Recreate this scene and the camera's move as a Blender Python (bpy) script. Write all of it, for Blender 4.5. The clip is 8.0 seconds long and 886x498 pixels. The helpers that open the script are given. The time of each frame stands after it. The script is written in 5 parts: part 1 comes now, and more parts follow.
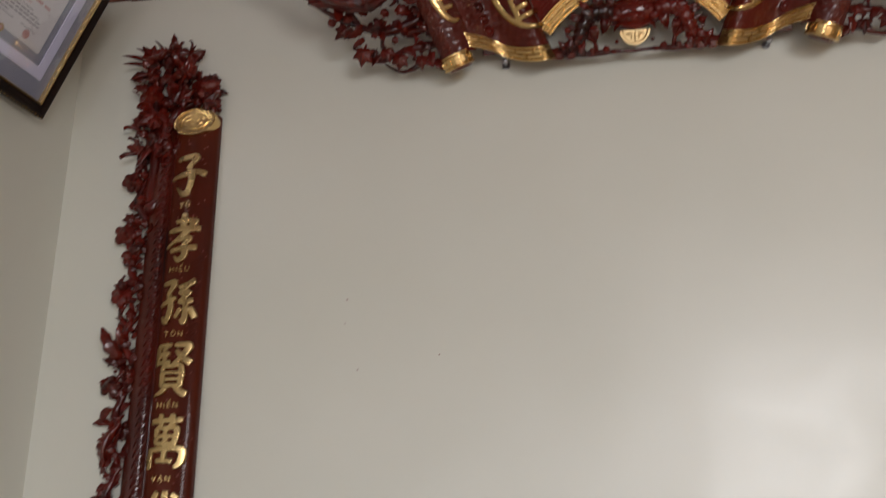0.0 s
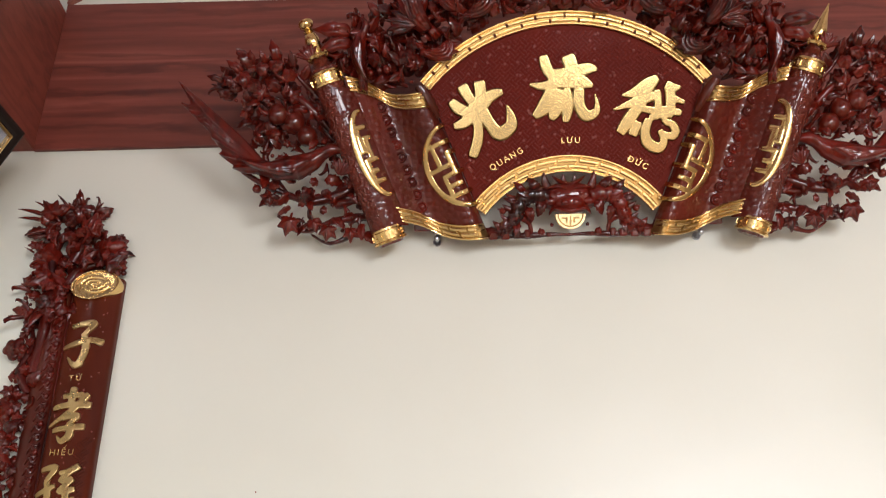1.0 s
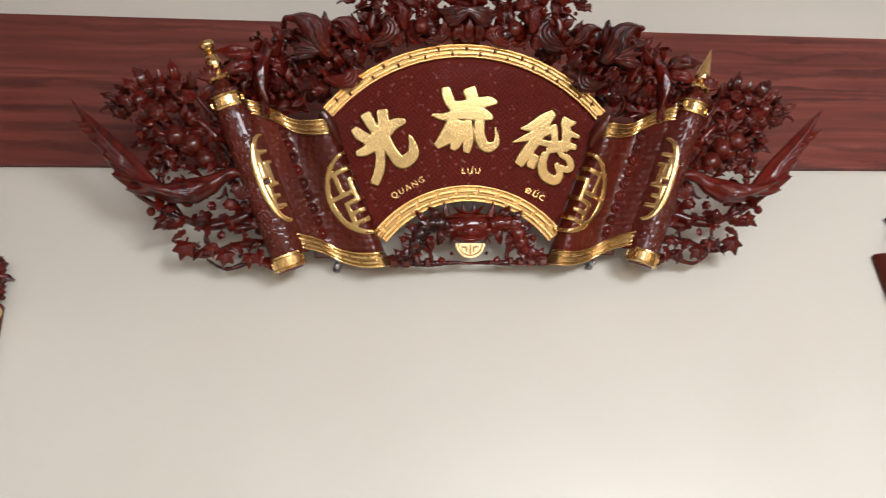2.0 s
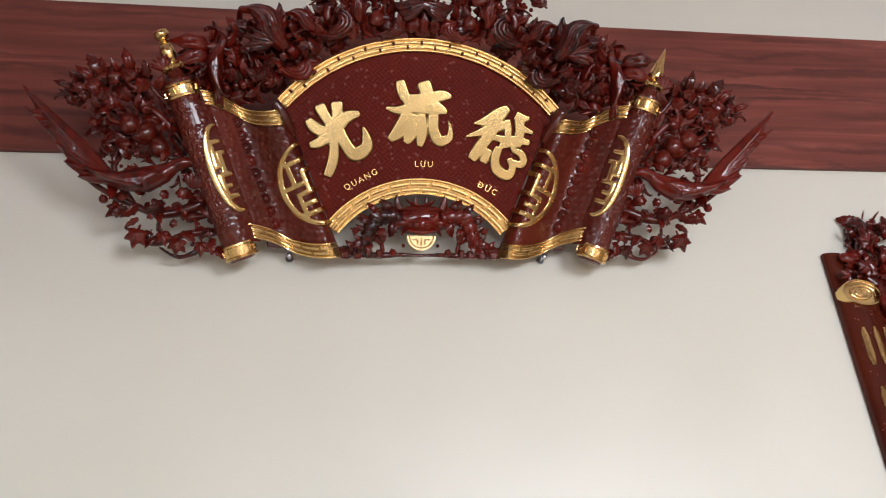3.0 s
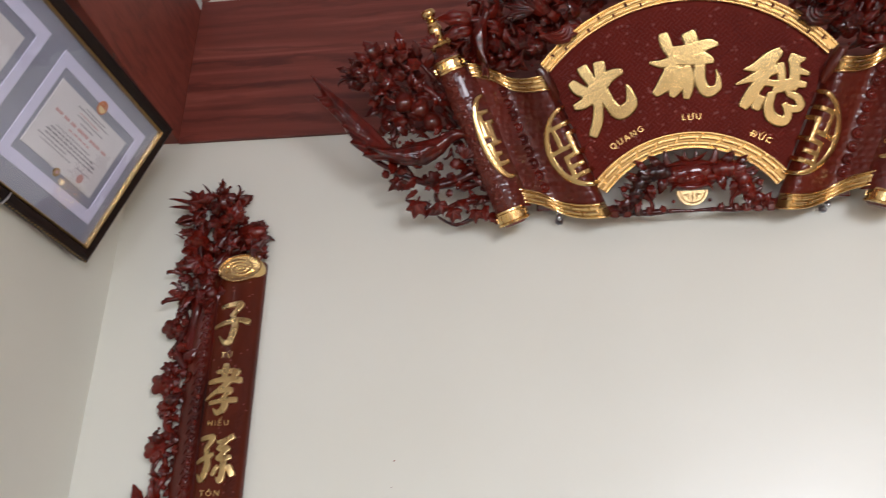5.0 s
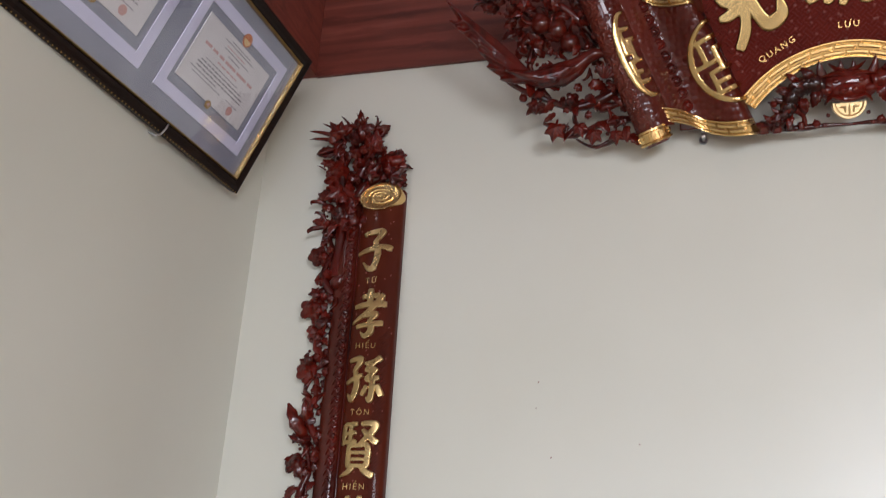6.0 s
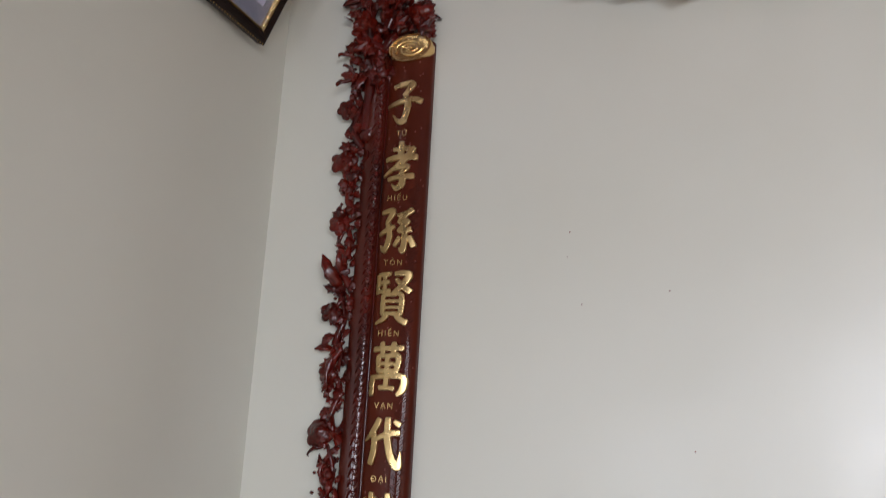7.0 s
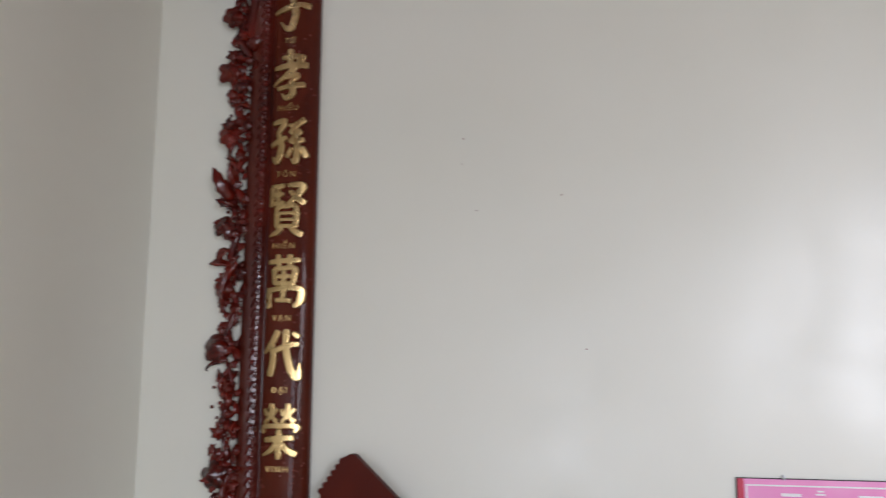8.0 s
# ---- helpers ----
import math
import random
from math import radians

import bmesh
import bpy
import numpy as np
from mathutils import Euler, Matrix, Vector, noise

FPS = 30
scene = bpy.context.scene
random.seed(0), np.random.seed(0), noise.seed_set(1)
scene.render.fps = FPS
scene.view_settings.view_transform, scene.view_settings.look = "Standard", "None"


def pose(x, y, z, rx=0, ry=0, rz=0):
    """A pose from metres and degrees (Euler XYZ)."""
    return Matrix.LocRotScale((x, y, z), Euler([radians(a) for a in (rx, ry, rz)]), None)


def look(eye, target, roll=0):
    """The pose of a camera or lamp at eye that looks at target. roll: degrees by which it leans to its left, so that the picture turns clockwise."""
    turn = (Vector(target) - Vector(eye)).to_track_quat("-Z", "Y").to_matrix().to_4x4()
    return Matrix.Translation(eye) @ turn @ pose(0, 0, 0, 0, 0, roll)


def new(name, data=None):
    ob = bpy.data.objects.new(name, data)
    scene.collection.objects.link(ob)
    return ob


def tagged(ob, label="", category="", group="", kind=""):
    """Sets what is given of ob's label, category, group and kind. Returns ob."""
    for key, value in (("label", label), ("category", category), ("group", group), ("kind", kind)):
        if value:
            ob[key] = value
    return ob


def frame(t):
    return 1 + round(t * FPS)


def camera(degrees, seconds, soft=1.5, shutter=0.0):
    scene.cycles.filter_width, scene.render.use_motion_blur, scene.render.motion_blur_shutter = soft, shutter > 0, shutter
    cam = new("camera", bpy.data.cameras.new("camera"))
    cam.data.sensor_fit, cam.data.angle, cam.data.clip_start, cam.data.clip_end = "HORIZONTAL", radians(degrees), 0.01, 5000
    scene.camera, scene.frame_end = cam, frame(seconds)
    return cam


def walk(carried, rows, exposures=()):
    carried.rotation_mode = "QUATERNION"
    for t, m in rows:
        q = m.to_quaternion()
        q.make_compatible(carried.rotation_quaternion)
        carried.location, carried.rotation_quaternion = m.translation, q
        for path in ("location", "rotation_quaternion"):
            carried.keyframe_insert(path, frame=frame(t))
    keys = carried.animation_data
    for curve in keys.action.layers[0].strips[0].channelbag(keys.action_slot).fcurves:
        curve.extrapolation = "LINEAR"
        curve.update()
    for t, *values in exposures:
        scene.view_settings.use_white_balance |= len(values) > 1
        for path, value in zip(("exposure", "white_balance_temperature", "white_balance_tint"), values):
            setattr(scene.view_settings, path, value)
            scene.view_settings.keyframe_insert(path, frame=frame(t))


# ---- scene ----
# ---- camera and its way ----
cam = camera(52.98, 8.0, soft=1.1, shutter=0.3)


def aim(x, y, z, yaw, pitch, roll):
    """Eye, turn to the left from +y, tilt up and lean, in metres and degrees."""
    return pose(x, y, z, 90 + pitch, 0, yaw) @ pose(0, 0, 0, 0, 0, roll)


ROWS = [
    (0.0, 0.193, -2.589, 1.325, 8.10, 18.39, -0.52),
    (0.5, 0.115, -2.507, 1.389, 2.78, 25.43, -0.62),
    (1.0, 0.043, -2.464, 1.449, -0.35, 28.61, -1.62),
    (1.5, -0.032, -2.462, 1.456, -3.53, 29.80, -2.74),
    (2.0, -0.050, -2.468, 1.454, -9.99, 29.78, -5.52),
    (2.2, -0.041, -2.477, 1.458, -11.76, 29.58, -6.25),
    (2.75, 0.030, -2.515, 1.458, -12.0, 28.7, -5.6),
    (3.3, 0.097, -2.551, 1.455, -7.63, 28.65, -3.12),
    (3.5, 0.090, -2.563, 1.454, -6.66, 29.21, -2.85),
    (4.0, 0.080, -2.580, 1.436, -3.90, 30.32, -2.14),
    (4.5, 0.026, -2.577, 1.436, 1.47, 28.27, -1.48),
    (5.0, -0.001, -2.580, 1.450, 7.49, 26.27, 0.80),
    (5.2, -0.015, -2.579, 1.437, 10.09, 25.79, 1.98),
    (5.75, -0.060, -2.568, 1.402, 14.7, 24.0, 3.0),
    (6.3, -0.097, -2.558, 1.363, 15.69, 20.54, 2.98),
    (6.5, -0.108, -2.571, 1.361, 15.51, 18.64, 2.86),
    (7.0, -0.122, -2.555, 1.310, 16.26, 14.58, 2.96),
    (7.5, -0.105, -2.551, 1.295, 16.72, 10.15, 2.68),
    (8.0, -0.070, -2.530, 1.281, 10.46, 9.57, 0.13),
]
EXPOSURES = [(0.0, -1.48, 6100, 10.5), (0.5, -0.87, 6060, 10.5), (1.0, -0.49, 6030, 10.5), (1.5, -0.48, 6000, 11), (2.2, -0.65, 5960, 11), (3.3, -0.71, 5810, 11), (4.0, -0.62, 5790, 11), (4.5, -0.66, 5780, 11), (5.2, -0.73, 5750, 11), (6.3, -1.05, 5710, 10.5), (7.0, -1.21, 5670, 11), (8.0, -1.26, 5640, 11)]
walk(cam, [(t, aim(*row)) for t, *row in ROWS], EXPOSURES)

# ---- daylight ----
world = bpy.data.worlds.new("sky")
scene.world = world
world.use_nodes = True
sky = world.node_tree.nodes.new("ShaderNodeTexSky")
sky.sky_type, sky.sun_disc, sky.sun_elevation, sky.sun_rotation = "NISHITA", False, radians(50), radians(150)
world.node_tree.nodes["Background"].inputs["Strength"].default_value = 0.12
world.node_tree.links.new(sky.outputs["Color"], world.node_tree.nodes["Background"].inputs["Color"])

doorway = new("doorway_daylight", bpy.data.lights.new("doorway_daylight", "AREA"))
doorway.data.shape, doorway.data.size, doorway.data.size_y = "RECTANGLE", 2.3, 2.9
doorway.data.energy, doorway.data.color = 760, (1.0, 0.942, 0.905)
doorway.matrix_world = look((2.45, -6.75, 1.75), (4.2, 0, -6.6))
# Added fill lamp: softens shadows and lifts the sheen low on the wall.
fill_lamp = new("added_fill_light", bpy.data.lights.new("added_fill_light", "AREA"))
fill_lamp.data.shape, fill_lamp.data.size, fill_lamp.data.size_y = "RECTANGLE", 1.5, 1.7
fill_lamp.data.energy, fill_lamp.data.color = 130, (0.98, 0.95, 0.955)
fill_lamp.matrix_world = look((-0.35, -6.75, 0.95), (0.3, 0, -3.0))
# ---- materials ----
def material(name, color, rough=0.5, metal=0.0, coat=0.0):
    m = bpy.data.materials.new(name)
    m.use_nodes = True
    b = m.node_tree.nodes["Principled BSDF"]
    b.inputs["Base Color"].default_value = (*color, 1)
    b.inputs["Roughness"].default_value, b.inputs["Metallic"].default_value = rough, metal
    b.inputs["Coat Weight"].default_value, b.inputs["Coat Roughness"].default_value = coat, 0.08
    return m


def node(m, kind, **inputs):
    n = m.node_tree.nodes.new(kind)
    for key, value in inputs.items():
        n.inputs[key.replace("_", " ")].default_value = value
    return n


def wire(m, a, b):
    m.node_tree.links.new(a, b)


def coords(m, scale=(1, 1, 1)):
    """Object coordinates in metres, stretched."""
    c, s = node(m, "ShaderNodeTexCoord"), node(m, "ShaderNodeMapping", Scale=scale)
    wire(m, c.outputs["Object"], s.inputs["Vector"])
    return s.outputs["Vector"]


def ramp(m, fac, *stops):
    r = m.node_tree.nodes.new("ShaderNodeValToRGB")
    while len(r.color_ramp.elements) < len(stops):
        r.color_ramp.elements.new(0.5)
    for e, (at, color) in zip(r.color_ramp.elements, stops):
        e.position, e.color = at, (*color, 1)
    wire(m, fac, r.inputs["Fac"])
    return r.outputs["Color"]


def noisy(m, scale, detail=4.0, stretch=(1, 1, 1), distortion=0.0):
    n = node(m, "ShaderNodeTexNoise", Scale=scale, Detail=detail, Distortion=distortion)
    wire(m, coords(m, stretch), n.inputs["Vector"])
    return n.outputs["Fac"]


def bumped(m, height, strength, distance):
    b = node(m, "ShaderNodeBump", Strength=strength, Distance=distance)
    wire(m, height, b.inputs["Height"])
    p = m.node_tree.nodes["Principled BSDF"]
    wire(m, b.outputs["Normal"], p.inputs["Normal"])
    wire(m, b.outputs["Normal"], p.inputs["Coat Normal"])


def tint(m, color):
    wire(m, color, m.node_tree.nodes["Principled BSDF"].inputs["Base Color"])


def varied(m, socket, fac, low, high):
    r = node(m, "ShaderNodeMapRange", To_Min=low, To_Max=high)
    wire(m, fac, r.inputs["Value"])
    wire(m, r.outputs["Result"], m.node_tree.nodes["Principled BSDF"].inputs[socket])


def wall_paint(name, light, dark):
    m = material(name, light, 0.4)
    m.node_tree.nodes["Principled BSDF"].inputs["Specular IOR Level"].default_value = 0.85
    tint(m, ramp(m, noisy(m, 1.3, 6), (0.3, dark), (0.7, light)))
    scuff = node(m, "ShaderNodeMapRange", From_Min=0.32, From_Max=0.68, To_Min=0.29, To_Max=0.43)
    wire(m, noisy(m, 2.6, 4, (1, 1, 1), 0.3), scuff.inputs["Value"])
    wire(m, scuff.outputs["Result"], m.node_tree.nodes["Principled BSDF"].inputs["Roughness"])
    bumped(m, noisy(m, 5.0, 6), 0.13, 0.01)
    return m


WALL = wall_paint("cream_wall_paint", (0.752, 0.764, 0.685), (0.722, 0.734, 0.65))
# Darker tan for the unseen walls, to cut and warm their bounced light.
UNSEEN_WALL = wall_paint("low_bounce_wall_paint", (0.30, 0.235, 0.165), (0.26, 0.2, 0.14))
CEILING = material("lilac_ceiling_sheet", (0.62, 0.6, 0.72), 0.4)
tint(CEILING, ramp(CEILING, noisy(CEILING, 3), (0.3, (0.68, 0.66, 0.76)), (0.7, (0.75, 0.73, 0.82))))
FLOOR = material("glazed_floor_tile", (0.42, 0.31, 0.24), 0.3)
tint(FLOOR, ramp(FLOOR, noisy(FLOOR, 8, 6), (0.3, (0.27, 0.185, 0.105)), (0.7, (0.34, 0.24, 0.145))))


def painted_grain(name, stretch, dark, mid, light, rows=4.0):
    """Brushed imitation wood: thin wavering dark lines that come and go over a drawn-out ground."""
    m = material(name, mid, 0.5)
    w = node(m, "ShaderNodeTexWave", Scale=rows, Distortion=13.0, Detail=5.0, Detail_Scale=1.1, Detail_Roughness=0.6)
    w.wave_type, w.bands_direction, w.wave_profile = "BANDS", "Z", "SIN"
    wire(m, coords(m, stretch), w.inputs["Vector"])
    ground = ramp(m, noisy(m, 7.0, 9, (stretch[0] * 0.6, 1, stretch[2] * 2.5), 1.0), (0.3, tuple(0.58 * c for c in mid)), (0.52, mid), (0.72, light))
    line = node(m, "ShaderNodeMapRange", From_Min=0.0, From_Max=0.42, To_Min=1.0, To_Max=0.0)
    wire(m, w.outputs["Fac"], line.inputs["Value"])
    patch = node(m, "ShaderNodeMapRange", From_Min=0.36, From_Max=0.62, To_Min=0.05, To_Max=0.85)
    wire(m, noisy(m, 3.0, 4, (stretch[0] * 1.5, 1, stretch[2] * 1.5), 0.5), patch.inputs["Value"])
    both = node(m, "ShaderNodeMath")
    both.operation = "MULTIPLY"
    wire(m, line.outputs["Result"], both.inputs[0])
    wire(m, patch.outputs["Result"], both.inputs[1])
    mix = node(m, "ShaderNodeMixRGB", Color2=(*dark, 1))
    wire(m, both.outputs["Value"], mix.inputs["Fac"])
    wire(m, ground, mix.inputs["Color1"])
    tint(m, mix.outputs["Color"])
    bumped(m, noisy(m, 30.0, 5, (stretch[0] * 0.6, 1, stretch[2] * 2)), 0.12, 0.004)
    return m


BEAM_WOOD = painted_grain("wood_grain_paint", (0.22, 1, 1.0), (0.07, 0.0135, 0.0098), (0.19, 0.044, 0.029), (0.27, 0.08, 0.055), 4.2)
SIDE_BROWN = painted_grain("plain_brown_paint", (1, 0.3, 1.5), (0.18, 0.04, 0.026), (0.225, 0.053, 0.035), (0.25, 0.062, 0.042))
TRIM_WOOD = painted_grain("trim_grain_paint", (0.8, 1, 0.8), (0.19, 0.06, 0.045), (0.3, 0.11, 0.08), (0.42, 0.19, 0.14))


def lacquer(name, deep, bright, pattern=None, rough=0.45, coat=0.8, relief=0.5):
    """Clear-coated carved wood: colour changes from piece to piece and along the grain; pattern: height of fine carved relief."""
    m = material(name, deep, rough, 0, coat)
    grain = noisy(m, 9.0, 5, (1, 1, 0.35))
    info = node(m, "ShaderNodeObjectInfo")
    add = node(m, "ShaderNodeMath")
    add.operation = "MULTIPLY_ADD"
    add.inputs[1].default_value = 0.35
    wire(m, info.outputs["Random"], add.inputs[0])
    wire(m, grain, add.inputs[2])
    tint(m, ramp(m, add.outputs["Value"], (0.35, deep), (0.9, bright)))
    varied(m, "Coat Roughness", noisy(m, 12.0, 3), 0.015, 0.045)
    m.node_tree.nodes["Principled BSDF"].inputs["Coat IOR"].default_value = 1.5
    m.node_tree.nodes["Principled BSDF"].inputs["Specular IOR Level"].default_value = 0.1
    if pattern:
        bumped(m, pattern(m), relief, 0.008)
    else:
        bumped(m, noisy(m, 9.0, 2), 0.2, 0.003)
    return m


def fret_height(m):
    """Slanting basket-weave lines about a centimetre apart."""
    turn = node(m, "ShaderNodeMapping", Rotation=(radians(90), 0, radians(45)), Scale=(1, 1, 1))
    c = node(m, "ShaderNodeTexCoord")
    wire(m, c.outputs["Object"], turn.inputs["Vector"])
    b = node(m, "ShaderNodeTexBrick", Color1=(1, 1, 1, 1), Color2=(0.75, 0.75, 0.75, 1), Mortar=(0, 0, 0, 1), Scale=1.0, Mortar_Size=0.0034, Brick_Width=0.03, Row_Height=0.0125)
    wire(m, turn.outputs["Vector"], b.inputs["Vector"])
    return b.outputs["Color"]


def scale_height(m):
    """Small rounded scales pressed into the sheet."""
    v = node(m, "ShaderNodeTexVoronoi", Scale=48.0, Randomness=0.55)
    wire(m, coords(m), v.inputs["Vector"])
    n = node(m, "ShaderNodeMapRange", From_Min=0.0, From_Max=0.6, To_Min=1.0, To_Max=0.0)
    wire(m, v.outputs["Distance"], n.inputs["Value"])
    return n.outputs["Result"]


def wave_height(m):
    """Shallow carved cloud waves, a few centimetres apart, under fine tool marks."""
    w = node(m, "ShaderNodeTexWave", Scale=14.0, Distortion=14.0, Detail=2.0, Detail_Scale=2.0)
    wire(m, coords(m, (1, 1, 1.3)), w.inputs["Vector"])
    return w.outputs["Fac"]


def gold_leaf(name, color, rough, dents=0.3):
    m = material(name, color, rough, 1.0)
    tint(m, ramp(m, noisy(m, 14.0, 4), (0.3, tuple(c * 0.82 for c in color)), (0.7, color)))
    varied(m, "Roughness", noisy(m, 25.0, 4), rough * 0.7, rough * 1.4)
    bumped(m, noisy(m, 45.0, 3), dents, 0.002)
    return m


LACQUER = lacquer("red_brown_lacquer", (0.008, 0.0004, 0.00025), (0.135, 0.0075, 0.0023), None, 0.4, 0.8)
LACQUER_FRET = lacquer("fret_carved_lacquer", (0.11, 0.0105, 0.0055), (0.155, 0.0165, 0.0085), fret_height, 0.6, 0.0, 1.0)
FAN_LACQUER = lacquer("fan_relief_lacquer", (0.115, 0.0115, 0.0062), (0.165, 0.018, 0.010), None, 0.5, 0.05)
LACQUER_SCALE = lacquer("scale_carved_lacquer", (0.06, 0.006, 0.0032), (0.12, 0.0145, 0.0066), scale_height, 0.45, 0.6, 0.35)
BOARD = lacquer("board_lacquer", (0.036, 0.0042, 0.0013), (0.092, 0.0135, 0.0038), None, 0.5, 0.25)
ROLLER = lacquer("carved_roller_lacquer", (0.06, 0.0066, 0.0034), (0.125, 0.0165, 0.0073), wave_height, 0.45, 0.9, 0.5)
SIDE_ROLL = lacquer("side_roll_lacquer", (0.045, 0.0045, 0.002), (0.10, 0.013, 0.005), None, 0.45, 0.8)
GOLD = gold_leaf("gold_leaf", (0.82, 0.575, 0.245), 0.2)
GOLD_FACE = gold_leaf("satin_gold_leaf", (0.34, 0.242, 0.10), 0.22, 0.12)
GOLD_TEXT = gold_leaf("bright_gold_leaf", (0.66, 0.48, 0.215), 0.27, 0.12)
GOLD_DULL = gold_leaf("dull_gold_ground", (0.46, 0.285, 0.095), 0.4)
GOLD_PALE = gold_leaf("pale_gold_leaf", (0.88, 0.68, 0.36), 0.4)
FRUIT_LACQUER = lacquer("red_fruit_lacquer", (0.055, 0.0035, 0.0014), (0.115, 0.009, 0.003), None, 0.35, 1.0)
# Pale pink base colour puts glints into the tiny studs.
STUD = lacquer("glint_stud_lacquer", (0.2, 0.05, 0.04), (0.34, 0.11, 0.09), None, 0.3, 1.0)
STEEL = material("zinc_steel", (0.55, 0.57, 0.6), 0.3, 1.0)
DARK_FRAME = material("black_brown_moulding", (0.014, 0.007, 0.005), 0.5, 0, 0.0)
DARK_FRAME.node_tree.nodes["Principled BSDF"].inputs["Specular IOR Level"].default_value = 0.2
bumped(DARK_FRAME, noisy(DARK_FRAME, 40, 4), 0.2, 0.002)


def paper(name, a, b, scale=6.0, rough=0.6):
    m = material(name, a, rough)
    tint(m, ramp(m, noisy(m, scale, 5), (0.35, a), (0.65, b)))
    return m


# Mount and paper tones are raised to include the glass's pale reflection.
MAT_GREY = paper("grey_blue_satin", (0.23, 0.235, 0.29), (0.28, 0.285, 0.34))
MAT_WHITE = paper("lilac_white_border", (0.58, 0.56, 0.7), (0.64, 0.62, 0.76))
CERTIFICATE = paper("cream_certificate_paper", (0.6, 0.57, 0.57), (0.67, 0.64, 0.64))
INK = material("grey_print", (0.2, 0.18, 0.2), 0.6)
RED_INK = material("red_print", (0.5, 0.29, 0.28), 0.6)
PALE_RED = material("faded_red_seal", (0.5, 0.28, 0.25), 0.6)
ORANGE = material("orange_print", (0.5, 0.16, 0.05), 0.5)
# The paler pink mixed in puts white glare into the print's colour.
PINK = paper("pink_print", (0.8, 0.2, 0.52), (0.88, 0.38, 0.68), 3.0, 0.2)
RED_PRINT = paper("red_margin_print", (0.5, 0.01, 0.05), (0.56, 0.02, 0.07), 3.0, 0.2)
WHITE_PRINT = material("white_print", (0.85, 0.82, 0.84), 0.3)
GLASS = material("picture_glass", (1, 1, 1), 0.03)
GLASS.node_tree.nodes["Principled BSDF"].inputs["Transmission Weight"].default_value = 1.0
GLASS.node_tree.nodes["Principled BSDF"].inputs["IOR"].default_value = 1.45
CHAIR_WOOD = lacquer("brown_chair_wood", (0.05, 0.006, 0.003), (0.085, 0.011, 0.005), None, 0.6, 0.05)
CORD = material("brown_cord", (0.09, 0.07, 0.055), 0.8)
# ---- building parts ----
def mesh_of(name, bm, mats, smooth=False):
    me = bpy.data.meshes.new(name)
    bm.normal_update()
    bm.to_mesh(me)
    bm.free()
    for m in mats if isinstance(mats, (list, tuple)) else [mats]:
        me.materials.append(m)
    if smooth:
        me.polygons.foreach_set("use_smooth", [True] * len(me.polygons))
        me.set_sharp_from_angle(angle=radians(smooth if smooth is not True else 50))
    return me


def part(name, bm, material, parent, label="", smooth=False, place=None):
    """Links a bmesh, or a mesh that is shared, as ONE mesh object under a thing or under a part."""
    me = bm if isinstance(bm, bpy.types.Mesh) else mesh_of(name, bm, material, smooth)
    ob = new(name, me)
    ob.parent = parent
    if place is not None:
        ob.matrix_basis = place
    return tagged(ob, label)


def add_box(bm, x0, x1, y0, y1, z0, z1, bevel=0.0):
    m = Matrix.Translation(((x0 + x1) / 2, (y0 + y1) / 2, (z0 + z1) / 2)) @ Matrix.Diagonal((x1 - x0, y1 - y0, z1 - z0, 1))
    made = bmesh.ops.create_cube(bm, size=1, matrix=m)["verts"]
    if bevel:
        edges = list({e for v in made for e in v.link_edges})
        bmesh.ops.bevel(bm, geom=edges, offset=bevel, segments=2, profile=0.5, affect="EDGES")
    return made


def structure(name, bm, material, label, category):
    return tagged(new(name, mesh_of(name, bm, material)), label, category, kind="structure")


LEFT, RIGHT, FRONT = -1.473, 4.2, -6.8
BEAM_LOW, BEAM_HIGH, PROUD = 3.203, 3.857, 0.165
RIDGE_X, SLOPE = 1.36, 0.72

# The rear wall is a gable end under a pitched ceiling.
bm = bmesh.new()
outline = [(LEFT - 0.2, 0), (RIGHT + 0.2, 0), (RIGHT + 0.2, 3.72), (RIDGE_X, 3.72 + SLOPE * (RIGHT + 0.2 - RIDGE_X)), (LEFT - 0.2, 3.72)]
front = bm.faces.new([bm.verts.new((x, 0, z)) for x, z in outline])
rear = bmesh.ops.extrude_face_region(bm, geom=[front])["geom"]
bmesh.ops.translate(bm, verts=[v for v in rear if isinstance(v, bmesh.types.BMVert)], vec=(0, 0.2, 0))
bmesh.ops.recalc_face_normals(bm, faces=bm.faces)
wall_north = structure("wall_north", bm, WALL, "cream painted gable wall with faint damp marks", "wall")
for x, z, r in ((-0.476, 2.046, 0.0026), (-0.438, 1.826, 0.0022), (-0.189, 1.864, 0.0024), (-0.482, 1.969, 0.0018), (-0.128, 1.419, 0.0024)):
    bm = bmesh.new()
    bmesh.ops.create_icosphere(bm, subdivisions=1, radius=1, matrix=Matrix.Translation((x, -0.0002, z)) @ Matrix.Diagonal((r, 0.001, r, 1)))
    part("nail_hole", bm, SIDE_BROWN, wall_north)

bm = bmesh.new()
add_box(bm, LEFT - 0.2, LEFT, FRONT, 0, 0, 3.9)
structure("wall_west", bm, WALL, "cream painted plaster side wall", "wall")
bm = bmesh.new()
add_box(bm, RIGHT, RIGHT + 0.2, FRONT, 0, 0, 3.9)
structure("wall_east", bm, UNSEEN_WALL, "unseen side wall, tan to cut bounced light", "wall")
bm = bmesh.new()
add_box(bm, LEFT - 0.2, -1.12, FRONT - 0.2, FRONT, 0, 5.0)
# Lintel over the opening made for the added fill lamp.
add_box(bm, -1.12, 0.42, FRONT - 0.2, FRONT, 1.82, 5.9)
add_box(bm, 0.42, 1.28, FRONT - 0.2, FRONT, 0, 5.9)
